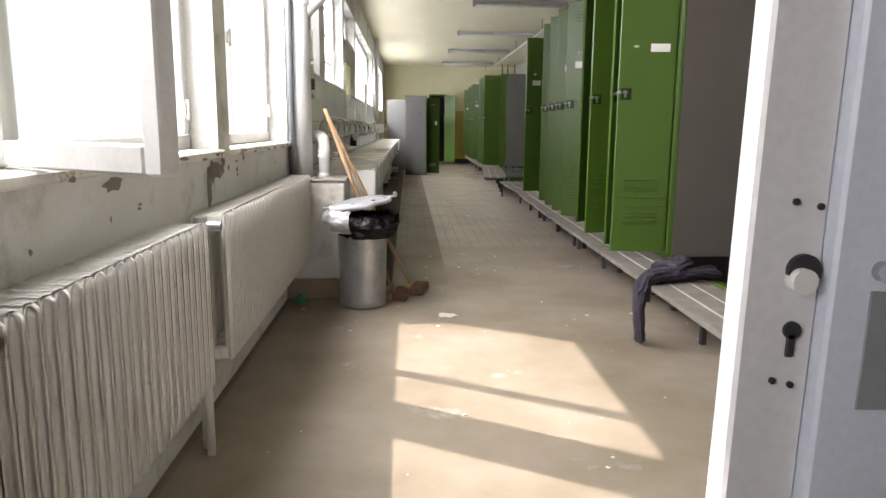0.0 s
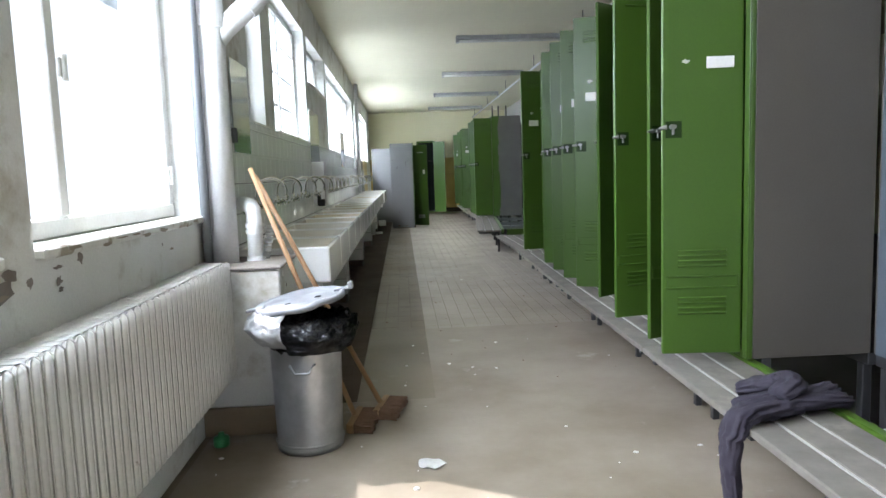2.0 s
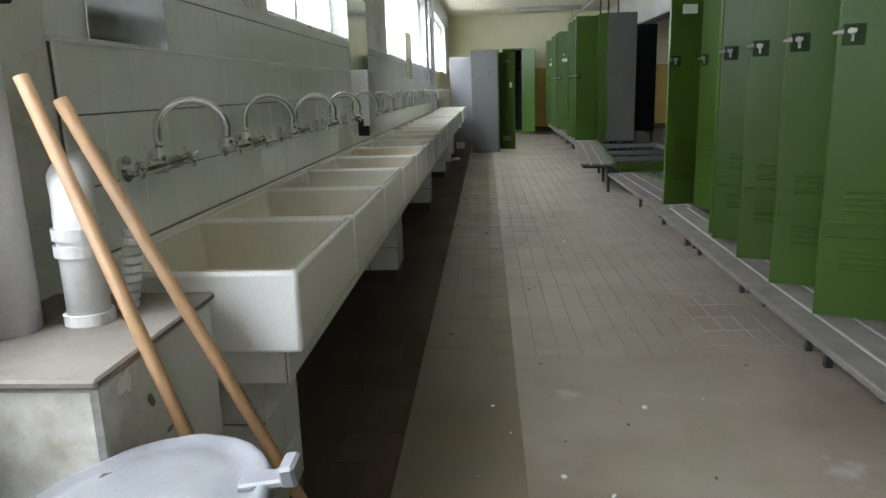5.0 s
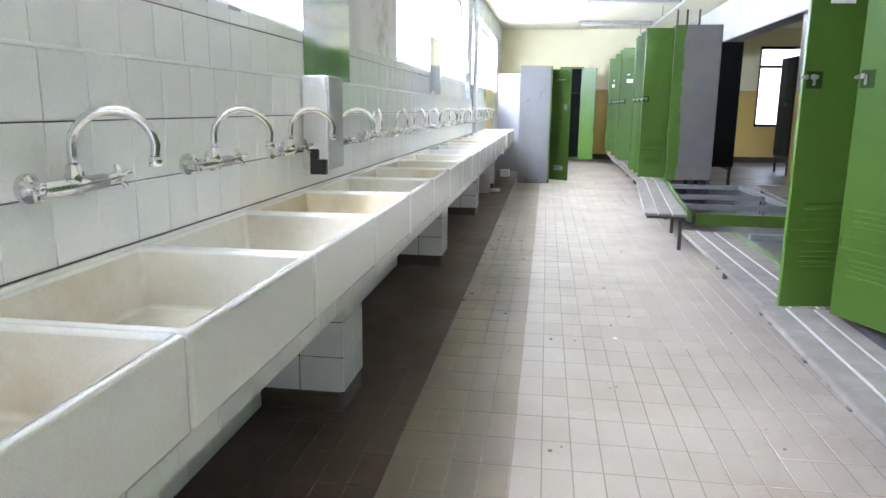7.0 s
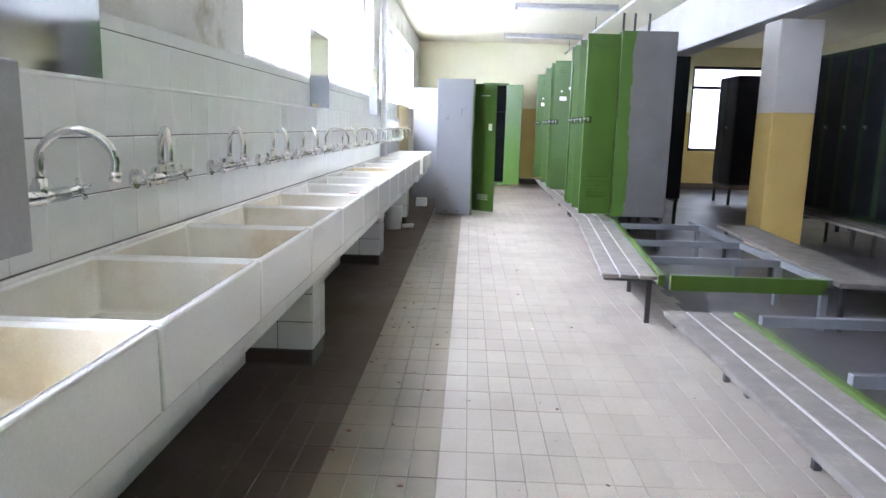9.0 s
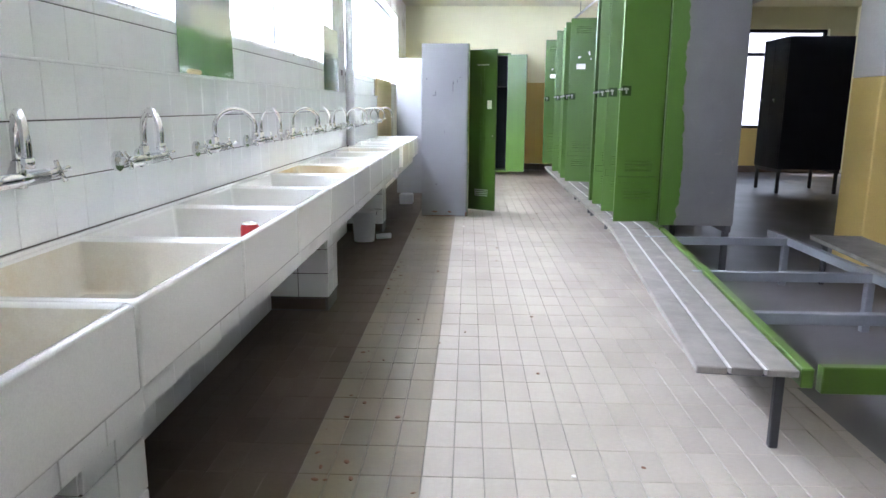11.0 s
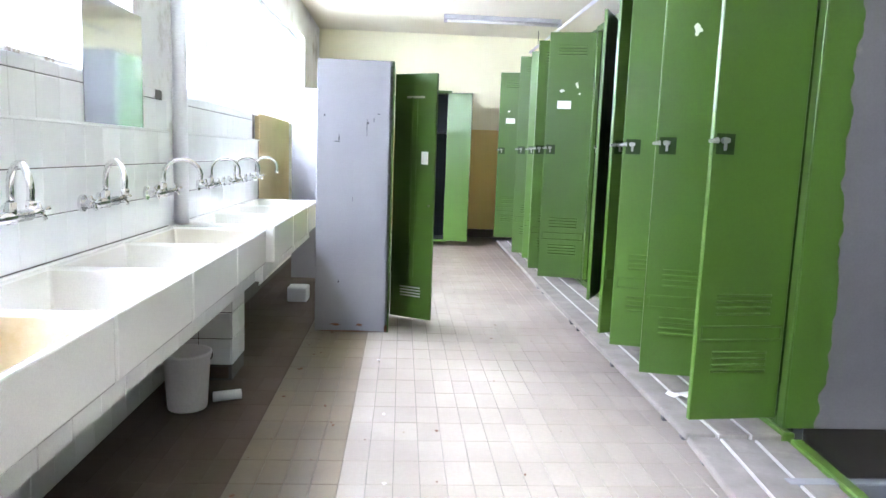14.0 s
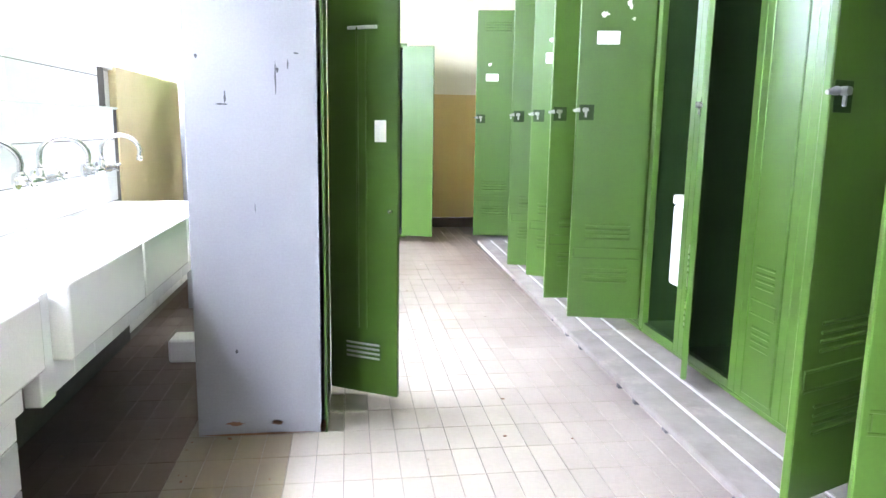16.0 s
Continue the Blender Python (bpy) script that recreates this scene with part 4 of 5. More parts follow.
radiator(0.93, 25)
radiator(2.42, 39)
valve = thing("radiator_valve", pose(-0.975, 2.31, 0), "white riser pipes and brass valve between the radiators", "pipe")
b = bmesh.new()
rod(b, (-0.02, 0.02, 0), (-0.02, 0.02, 0.757), 0.014, 12)
part("riser", b, RADIATOR, valve, smooth=True)
b = bmesh.new()
rod(b, (0.01, -0.035, 0), (0.01, -0.035, 0.303), 0.014, 12)
part("riser", b, RADIATOR, valve, smooth=True)
b = bmesh.new()
rod(b, (-0.005, -0.11, 0.757), (-0.005, 0.12, 0.757), 0.016, 12)
part("cross_pipe", b, RADIATOR, valve, smooth=True)
b = bmesh.new()
rod(b, (-0.005, 0.02, 0.73), (-0.005, 0.02, 0.79), 0.022, 14)
rod(b, (0.0, 0.02, 0.76), (0.06, 0.02, 0.76), 0.016, 12)
part("valve_body", b, ZINC, valve, "dull metal valve")

plinth = thing("wall_plinth", pose(0, 0, 0), "white painted block with peeling paint and tile skirting", "plinth")
part("block", boxes((-1.08, -0.71, 4.42, 4.86, 0.13, 0.745, 0.008)), PLASTER, plinth)
part("skirting", boxes((-1.08, -0.704, 4.413, 4.86, 0.0, 0.13, 0.004)), SKIRTING, plinth, "brown glazed skirting tiles")
part("cap", boxes((-1.08, -0.70, 4.41, 4.86, 0.745, 0.76, 0.004)), DIRTY_TOP, plinth, "dirty bare top surface")
structure("wall_fin", boxes((-1.07, -1.035, 4.72, 4.95, 0.0, CEIL)), PLASTER, "narrow white wall strip beside the pipes", "wall")

pipe = thing("soil_pipe", pose(-0.995, 4.63, 0.76), "thick white painted down pipe with branch", "pipe")
b = bmesh.new()
rod(b, (0, 0, 0), (0, 0, 2.19), 0.066, 28)
part("shaft", b, PIPE_PAINT, pipe, smooth=True)
for zz in (1.06, 1.75):
    b = bmesh.new()
    rod(b, (0, 0, zz), (0, 0, zz + 0.06), 0.074, 28)
    part("collar", b, PIPE_PAINT, pipe)
b = bmesh.new()
sweep(b, [(0.0, 0.0, 0.98), (0.06, 0.02, 1.06), (0.36, 0.1, 1.36), (0.4, 0.11, 1.44), (0.4, 0.11, 2.19)], 0.05, 18)
part("branch", b, PIPE_PAINT, pipe, "slanting branch pipe", smooth=True)
b = bmesh.new()
rod(b, (0.16, 0.047, 1.16), (0.2, 0.057, 1.2), 0.058, 20)
part("collar", b, PIPE_PAINT, pipe)
b = bmesh.new()
box(b, 0.06, 0.085, 0.03, 0.05, 0.55, 0.62, 0.004)
part("clamp", b, IRON, pipe, "dark pipe clamp")
thin = thing("heating_pipe", pose(-1.045, 4.545, 0), "dark grey thin vertical pipe", "pipe")
b = bmesh.new()
rod(b, (0, 0, 0.0), (0, 0, CEIL), 0.021, 14)
part("shaft", b, PIPE_GREY, thin, smooth=True)
trap = thing("drain_elbow", pose(-0.86, 4.68, 0.76), "white plastic waste pipe with elbow and collar", "pipe")
b = bmesh.new()
sweep(b, [(0, 0, 0), (0, 0, 0.2), (-0.004, 0.008, 0.235), (-0.02, 0.03, 0.255), (-0.05, 0.09, 0.26), (-0.1, 0.25, 0.26)], 0.037, 18)
part("bend", b, PLASTIC_WHITE, trap, smooth=True)
for zz in (0.125, 0.155, 0.0):
    b = bmesh.new()
    rod(b, (0, 0, zz), (0, 0, zz + 0.02), 0.043, 20)
    part("collar", b, PLASTIC_WHITE, trap)
hose = thing("flexible_drain", pose(-0.83, 4.76, 0.76), "grey corrugated drain hose", "hose")
for k in range(9):
    b = bmesh.new()
    rod(b, (0.004 * k, 0, 0.018 * k), (0.004 * k, 0, 0.018 * k + 0.012), 0.02, 12)
    part("ring", b, PLASTIC_WHITE, hose)

# ---- bin, brooms and the things near it ----
bin_ = thing("dustbin", pose(-0.592, 4.275, 0), "galvanised dustbin with black liner and tilted grey lid", "dustbin")
b = bmesh.new()
lathe(b, [(0.0, 0.012), (0.132, 0.012), (0.138, 0.0), (0.142, 0.02), (0.139, 0.035), (0.143, 0.2), (0.147, 0.36), (0.15, 0.47), (0.155, 0.478), (0.155, 0.492), (0.148, 0.498), (0.14, 0.49)], 40)
part("body", b, ZINC, bin_, smooth=True)
for zz in (0.03,):
    b = bmesh.new()
    r0 = 0.141 + zz * 0.024
    lathe(b, [(r0, zz), (r0 + 0.005, zz + 0.006), (r0, zz + 0.012)], 40)
    part("rib", b, ZINC, bin_, smooth=True)
for sgn in (0.35, math.pi + 0.35):
    b = bmesh.new()
    a = sgn - 1.9
    pts = []
    for k in range(9):
        q = a + (k - 4) * 0.085
        rr = 0.152 + (0.022 if 0 < k < 8 else 0.0)
        pts.append((rr * math.cos(q), rr * math.sin(q), 0.385 - (0.028 if 1 < k < 7 else 0)))
    sweep(b, pts, 0.005, 8)
    part("handle", b, ZINC, bin_, "bent wire handle", smooth=True)


def crumple(profile, n, amp, seed, arc=(0, 2 * math.pi)):
    """A folded bag skirt: a turned profile pushed in and out by noise."""
    bm = bmesh.new()
    rows = []
    profile = [(a[0] + (c[0] - a[0]) * k / 5, a[1] + (c[1] - a[1]) * k / 5) for a, c in zip(profile, profile[1:]) for k in range(5)] + [profile[-1]]
    for j, (r, z) in enumerate(profile):
        row = []
        for k in range(n):
            q = arc[0] + (arc[1] - arc[0]) * k / (n if arc[1] - arc[0] > 6.2 else n - 1)
            v = noise.noise(Vector((math.cos(q) * 4 + seed, math.sin(q) * 4, z * 22)))
            w = abs(noise.noise(Vector((math.cos(q) * 8 + seed, math.sin(q) * 8, z * 55)))) * 1.6 - 0.4
            rr = r + amp * v + amp * 0.6 * w
            row.append(bm.verts.new((rr * math.cos(q), rr * math.sin(q), z + amp * 0.8 * w * (1 if j else 0.3))))
        rows.append(row)
    closed = arc[1] - arc[0] > 6.2
    for a2, c2 in zip(rows, rows[1:]):
        for k in range(n if closed else n - 1):
            bm.faces.new((a2[k], a2[(k + 1) % n], c2[(k + 1) % n], c2[k]))
    bmesh.ops.solidify(bm, geom=list(bm.faces), thickness=0.003)
    return bm


liner = crumple([(0.160, 0.41), (0.178, 0.44), (0.192, 0.47), (0.196, 0.50), (0.18, 0.535), (0.145, 0.55)], 110, 0.024, 3.0)
bmesh.ops.translate(liner, vec=(0.026, 0.0, 0.018), verts=liner.verts)
part("liner", liner, BAG_BLACK, bin_, "shiny black plastic liner", smooth=True)
white = crumple([(0.168, 0.42), (0.20, 0.45), (0.222, 0.49), (0.21, 0.525), (0.18, 0.55), (0.14, 0.56)], 50, 0.016, 8.0, (2.4, 4.5))
bmesh.ops.translate(white, vec=(-0.018, -0.012, 0.042), verts=white.verts)
part("carrier_bag", white, BAG_WHITE, bin_, "crumpled white plastic bag", smooth=True)
def dented(bm):
    for v in bm.verts:
        v.co.z += 0.007 * noise.noise(v.co * 11) + 0.003 * noise.noise(v.co * 27)
    return bm


lid = bmesh.new()
lathe(lid, [(0.0, 0.016), (0.05, 0.017), (0.1, 0.016), (0.125, 0.012), (0.132, 0.006), (0.15, 0.006), (0.158, 0.012), (0.168, 0.010), (0.173, 0.0), (0.172, -0.012), (0.165, -0.012), (0.164, -0.004), (0.14, 0.0), (0.0, 0.006)], 56)
ob = part("lid", dented(lid), LID_PLASTIC, bin_, "grey dented lid lying askew", smooth=True)
ob.matrix_local = pose(-0.012, 0.0, 0.628, 3, -9, 0) @ Matrix.Diagonal((1.1, 1.1, 1.0, 1))
part("clip", boxes((0.13, 0.2, 0.02, 0.05, 0.0, 0.012, 0.003), (0.185, 0.205, 0.015, 0.055, 0.0, 0.03, 0.004)), LID_PLASTIC, ob)
part("clip", boxes((-0.2, -0.13, -0.05, -0.02, 0.0, 0.012, 0.003)), LID_PLASTIC, ob)
for q in (2.2, 2.9, 4.4, 5.6):
    part("slot", boxes((0.1 * math.cos(q) - 0.012, 0.1 * math.cos(q) + 0.012, 0.1 * math.sin(q) - 0.006, 0.1 * math.sin(q) + 0.006, 0.010, 0.018, 0.002)), BLACK, ob, "small dark slot in the lid")


def broom(top, foot, head_turn, label, tip=0):
    t3, f3 = Vector(top), Vector(foot)
    s = thing("broom", Matrix.Translation((f3.x, f3.y, 0)), label, "broom", "brooms by the bin")
    b2 = bmesh.new()
    rod(b2, (0, 0, f3.z), t3 - Vector((f3.x, f3.y, 0)), 0.0118, 12)
    part("handle", b2, BROOM_WOOD, s, "worn light wooden handle", smooth=True)
    # the head lies on its side, bristles to local +x
    hd = part("head", boxes((-0.018, 0.018, -0.12, 0.12, 0.0, 0.05, 0.008)), BROOM_WOOD, s, "pale wooden broom head")
    hd.matrix_local = pose(0, 0, 0, 0, tip, head_turn)
    b2 = bmesh.new()
    rng = random.Random(5)
    for i2 in range(30):
        for j2 in range(4):
            y2, z2 = -0.114 + i2 * 0.0078, 0.008 + j2 * 0.011
            rod(b2, (0.016, y2, z2), (0.1 + rng.uniform(-0.006, 0.006), y2 * 1.12 + rng.uniform(-0.006, 0.006), max(0.003, z2 + rng.uniform(-0.008, 0.008))), 0.0055, 5, 0.004)
    part("bristles", b2, BRISTLE, hd, "brown stiff bristles")
    return s


broom((-0.838, 4.56, 1.19), (-0.415, 4.475, 0.04), -8, "wooden broom leaning on the plinth", 0)
broom((-0.835, 4.645, 1.154), (-0.30, 4.63, 0.04), -12, "broom with brown bristles leaning by the sinks")

b = bmesh.new()
lathe(b, [(0.0, 0.0), (0.032, 0.0), (0.034, 0.006), (0.034, 0.034), (0.03, 0.042), (0.014, 0.046), (0.012, 0.06), (0.0, 0.06)], 24, (-0.98, 4.31))
plain_thing("bottle_cap", b, GREEN_CAP, "small green plastic cap lying on the floor", "cap", smooth=True)


def scrap(name, x, y, w, d, seed, label, z=0.0, mat=None):
    """A curled scrap of paper with a torn outline."""
    rng = random.Random(seed)
    bm = bmesh.new()
    n = 14
    ring = [bm.verts.new((x + w * math.cos(k * 2 * math.pi / n) * rng.uniform(0.75, 1.1), y + d * math.sin(k * 2 * math.pi / n) * rng.uniform(0.75, 1.1), z + 0.004 + rng.uniform(0, 0.012))) for k in range(n)]
    mid = bm.verts.new((x, y, z + 0.008))
    for k in range(n):
        bm.faces.new((mid, ring[k], ring[(k + 1) % n]))
    bmesh.ops.solidify(bm, geom=list(bm.faces), thickness=0.002)
    return plain_thing(name, bm, mat or PAPER, label, "paper")


scrap("paper_scrap", -0.09, 3.98, 0.06, 0.05, 2, "torn white paper scrap on the floor")
scrap("paper_scrap", 1.27, 14.2, 0.06, 0.035, 4, "crumpled white paper on the bench", 0.318)

# trousers thrown over the bench
def cloth_tube(path, widths, flat, seed, n=44):
    """A gathered trouser leg: a flattened tube with sharp lengthwise folds and cross creases."""
    bm = bmesh.new()
    pts = [Vector(p4) for p4 in path]
    fine = []
    for i2 in range(len(pts) - 1):
        for k2 in range(7):
            fine.append((pts[i2].lerp(pts[i2 + 1], k2 / 7), widths[i2] + (widths[i2 + 1] - widths[i2]) * k2 / 7))
    fine.append((pts[-1], widths[-1]))
    rings = []
    for i2, (c, w) in enumerate(fine):
        d = (fine[min(i2 + 1, len(fine) - 1)][0] - fine[max(i2 - 1, 0)][0]).normalized()
        side = d.cross(Vector((0, 0, 1)))
        side = side.normalized() if side.length > 0.3 else Vector((0, 1, 0))
        up = side.cross(d).normalized()
        row = []
        for k2 in range(n):
            q = 2 * math.pi * k2 / n
            f = abs(noise.noise(Vector((math.cos(q) * 2.3 + seed, math.sin(q) * 2.3, i2 * 0.07))))
            g = abs(noise.noise(Vector((math.cos(q) * 1.2, math.sin(q) * 1.2 + seed, i2 * 0.42))))
            rr = w * (1.12 - 0.75 * f - 0.35 * g)
            if i2 in (0, len(fine) - 1):
                rr *= 0.8
            v = c + side * math.cos(q) * rr + up * math.sin(q) * rr * flat
            v.z = max(v.z, 0.004)
            row.append(bm.verts.new(v))
        rings.append(row)
    for r1, r2 in zip(rings, rings[1:]):
        for k2 in range(n):
            bm.faces.new((r1[k2], r1[(k2 + 1) % n], r2[(k2 + 1) % n], r2[k2]))
    bm.faces.new(rings[0][::-1])
    bm.faces.new(rings[-1])
    return bm


trousers = thing("trousers", pose(0, 0, 0), "dark purple-grey trousers thrown over the wooden bench", "clothing")
part("leg", cloth_tube([(1.30, 3.62, 0.35), (1.16, 3.52, 0.352), (1.02, 3.46, 0.354), (0.92, 3.43, 0.356), (0.868, 3.42, 0.34), (0.842, 3.41, 0.28), (0.84, 3.41, 0.19), (0.848, 3.41, 0.1), (0.86, 3.42, 0.02)], [0.042, 0.05, 0.052, 0.052, 0.05, 0.05, 0.043, 0.039, 0.038], 0.66, 2.0), CLOTH, trousers, smooth=True)
part("leg", cloth_tube([(0.9, 3.5, 0.35), (1.0, 3.5, 0.36), (1.12, 3.48, 0.362), (1.28, 3.5, 0.352)], [0.04, 0.05, 0.05, 0.042], 0.62, 5.0), CLOTH, trousers, smooth=True)
part("waist", cloth_tube([(1.00, 3.68, 0.345), (1.05, 3.62, 0.372), (1.10, 3.55, 0.402), (1.08, 3.50, 0.405), (1.02, 3.47, 0.385)], [0.04, 0.055, 0.06, 0.052, 0.04], 0.68, 9.0), CLOTH, trousers, "bunched dark waistband", smooth=True)

# ---- mirrors, soap box and other things along the sinks ----
for y0, y1, z1 in ((5.1, 5.5, 1.78), (8.22, 8.95, 1.8), (11.62, 12.26, 1.8), (14.4, 15.0, 1.78)):
    m = thing("mirror", pose(-1.024, y0, 1.285), "plain frameless mirror standing on the tile ledge", "mirror", "mirrors over the sinks")
    part("glass_plate", boxes((-0.006, 0, 0, y1 - y0, 0, z1 - 1.285, 0.0015)), MIRROR, m)
soap = thing("soap_dispenser", pose(-1.016, 8.15, 0.88), "white steel towel dispenser with a black tray", "dispenser")
part("case", boxes((0, 0.112, 0, 0.22, 0.0, 0.41, 0.006)), PLASTIC_WHITE, soap)
part("front_cover", boxes((0.112, 0.122, 0.004, 0.216, 0.004, 0.406, 0.003)), RAIL, soap, "grey front cover")
part("tray", boxes((0.04, 0.112, -0.03, 0.0, -0.015, 0.05, 0.003), (0.04, 0.075, -0.03, 0.0, 0.05, 0.095, 0.003)), BLACK, soap, "black plastic tray")
cup = plain_thing("soap_bar", boxes((-1.065, -1.015, 11.7, 11.84, 1.286, 1.306, 0.008)), BOARD, "pale yellow soap bar on the ledge", "soap")
pipe2 = thing("rain_pipe", pose(-1.0, 15.46, 0.8), "white painted vertical pipe between the sink runs", "pipe")
b = bmesh.new()
rod(b, (0, 0, 0), (0, 0, 2.15), 0.038, 24)
part("shaft", b, PIPE_PAINT, pipe2, smooth=True)
b = bmesh.new()
rod(b, (0, 0.055, 0.0), (0, 0.055, 2.15), 0.012, 12)
part("side_pipe", b, PIPE_GREY, pipe2, smooth=True)
plain_thing("wall_board", boxes((-1.071, -1.03, 17.66, 19.2, 0.62, 1.5, 0.004)), BOARD, "yellow-brown board panel fixed to the wall past the last basin", "board")


def bucket(x, y, r, h, mat, label):
    s = thing("bucket", pose(x, y, 0), label, "bucket")
    bm = bmesh.new()
    lathe(bm, [(0.0, 0.004), (r * 0.82, 0.0), (r * 0.85, 0.01), (r, h - 0.02), (r * 1.06, h - 0.015), (r * 1.06, h), (r * 0.97, h), (r * 0.8, 0.02), (0.0, 0.02)], 32)
    part("body", bm, mat, s, smooth=True)
    bm = bmesh.new()
    sweep(bm, [(r * 1.05 * math.cos(q), 0.02 + r * 1.05 * math.sin(q) * 0.55, h - 0.01 - r * 0.8 * math.sin(q)) for q in [k * math.pi / 10 for k in range(11)]], 0.003, 6)
    part("bail", bm, IRON, s, "thin wire bail", smooth=True)
    return s


bucket(-0.80, 14.86, 0.105, 0.27, PLASTIC_WHITE, "white plastic bucket under the basins")
bar = bmesh.new()
rod(bar, (-0.70, 14.93, 0.025), (-0.58, 14.98, 0.025), 0.024, 14)
plain_thing("pipe_offcut", bar, PLASTIC_WHITE, "short white plastic pipe piece on the floor", "pipe", smooth=True)
plain_thing("white_block", boxes((-0.72, -0.56, 17.2, 17.36, 0, 0.12, 0.01)), PLASTIC_WHITE, "small white box on the floor under the basins", "box")
can = thing("drink_can", pose(-0.675, 11.30, 0.643), "red drink can with a bare metal top in a basin", "can")
b = bmesh.new()
lathe(b, [(0.0, 0.004), (0.022, 0.0), (0.026, 0.003), (0.033, 0.012), (0.033, 0.092), (0.029, 0.103)], 28)
part("body", b, RED, can, "red painted wall of the can", smooth=True)
b = bmesh.new()
lathe(b, [(0.029, 0.102), (0.0275, 0.109), (0.0255, 0.107), (0.024, 0.103), (0.0, 0.103)], 28)
part("top", b, CHROME, can, "bright metal top", smooth=True)
jug = thing("plastic_canister", pose(1.555, 16.27, 0.58), "white plastic canister hung inside an open locker", "canister")
part("body", boxes((-0.045, 0.06, -0.055, 0.07, 0, 0.33, 0.018, 3)), PLASTIC_WHITE, jug, smooth=True)
part("top", boxes((-0.047, 0.065, -0.057, 0.071, 0.33, 0.37, 0.006)), SILL_PAINT, jug, "dirty pale top edge")
b = bmesh.new()
rod(b, (0.01, 0.0, -0.05), (0.01, 0.0, 0.0), 0.03, 16)
part("spout", b, IRON, jug, "dark spout under the canister")


# ---- ceiling ----
def fitting(y):
    s = thing("tube_light", pose(0.64, y, CEIL), "unlit fluorescent tube fitting under the ceiling", "ceiling light", "tube lights")
    part("housing", boxes((0, 1.48, -0.045, 0.045, -0.05, 0.0, 0.006)), RAIL, s, "grey metal housing")
    for dy in (-0.03, 0.03):
        bm = bmesh.new()
        rod(bm, (0.04, dy, -0.072), (1.44, dy, -0.072), 0.013, 12)
        part("tube", bm, TUBE, s, "white unlit tube", smooth=True)
    for x0 in (0.0, 1.44):
        part("end_cap", boxes((x0, x0 + 0.04, -0.045, 0.045, -0.09, -0.05, 0.004)), RAIL, s)
    return s


lamp = fitting(7.55)
for yy in (10.85, 14.15, 17.4, 20.65):
    copy_thing(lamp, pose(0.64, yy, CEIL))
cond = thing("conduit", pose(2.0, 0, 2.75), "thin pale pipe hung along the ceiling", "pipe")
b = bmesh.new()
rod(b, (0, 3.0, 0), (0, END, 0), 0.017, 10)
part("run", b, PIPE_PAINT, cond, smooth=True)
for k in range(7):
    b = bmesh.new()
    rod(b, (0, 3.5 + 3 * k, 0), (0, 3.5 + 3 * k, 0.2), 0.005, 6)
    part("hanger", b, IRON, cond)
for xx in (1.53, 1.64, 1.78):
    pin = thing("steel_rod", pose(xx, 14.1, 2.12), "short dark rod standing on the locker top", "rod", "rods on the lockers")
    b = bmesh.new()
    rod(b, (0, 0, 0), (0, 0, 0.2), 0.012, 8)
    part("shaft", b, IRON, pin)

# ---- the entrance door ----
leaf = thing("entrance_door", pose(-0.035, -0.07, 0.034) @ pose(0.04, 0, 0.95, 0, 1.2, 0) @ pose(-0.04, 0, -0.95), "white painted door leaf with its lock handle removed", "door")
part("stile", boxes((0.054, 0.131, 0.80, 0.84, -0.02, 2.04, 0.004)), DOOR_PAINT, leaf, "chipped white door edge with lock")
part("panel", boxes((0.131, 0.99, 0.782, 0.838, -0.02, 2.04, 0.004)), DOOR_BLUE, leaf, "smooth bluish white door panel")
b = bmesh.new()
rod(b, (0.110, 0.80, 0.911), (0.110, 0.793, 0.911), 0.0165, 24)
part("spindle_hole", b, IRON, leaf, "dark round handle hole")
# pale paint on the spindle stands in for the highlight on metal
b = bmesh.new()
rod(b, (0.106, 0.80, 0.902), (0.106, 0.783, 0.902), 0.0125, 20)
part("spindle", b, RADIATOR, leaf, "spindle with its metal highlight put into a pale colour")
b = bmesh.new()
rod(b, (0.106, 0.80, 0.850), (0.106, 0.796, 0.850), 0.009, 16)
box(b, 0.101, 0.111, 0.796, 0.80, 0.822, 0.848, 0.002)
part("keyhole", b, IRON, leaf, "dark profile cylinder hole")
for x2, z2 in ((0.096, 0.978), (0.121, 0.974), (0.092, 0.797), (0.111, 0.793)):
    b = bmesh.new()
    rod(b, (x2, 0.80, z2), (x2, 0.797, z2), 0.0035, 10)
    part("screw_hole", b, IRON, leaf)
part("sticker", boxes((0.17, 0.30, 0.779, 0.782, 0.775, 0.895)), STICKER, leaf, "grey worn paper sticker")
b = bmesh.new()
rod(b, (0.178, 0.782, 0.915), (0.178, 0.75, 0.915), 0.01, 12)
rod(b, (0.178, 0.752, 0.915), (0.29, 0.752, 0.915), 0.009, 12)
part("handle", b, CHROME, leaf, "bright lever handle", smooth=True)


# ---- tiles, last ----
def tile_mesh(name, sx, sy, h, ch, axis):
    """One tile with a chamfered face; axis says which way it looks."""
    vs, fs = [], []
    for z, e in ((0, 0), (h - ch, 0), (h, ch)):
        for a, c in ((-1, -1), (1, -1), (1, 1), (-1, 1)):
            p2 = (a * (sx / 2 - e), c * (sy / 2 - e), z)
            vs.append(p2 if axis == "z" else (p2[2], p2[0], p2[1]))
    for k in (0, 4):
        for i2 in range(4):
            fs.append((k + i2, k + (i2 + 1) % 4, k + 4 + (i2 + 1) % 4, k + 4 + i2))
    fs.append((8, 9, 10, 11))
    return vs, fs


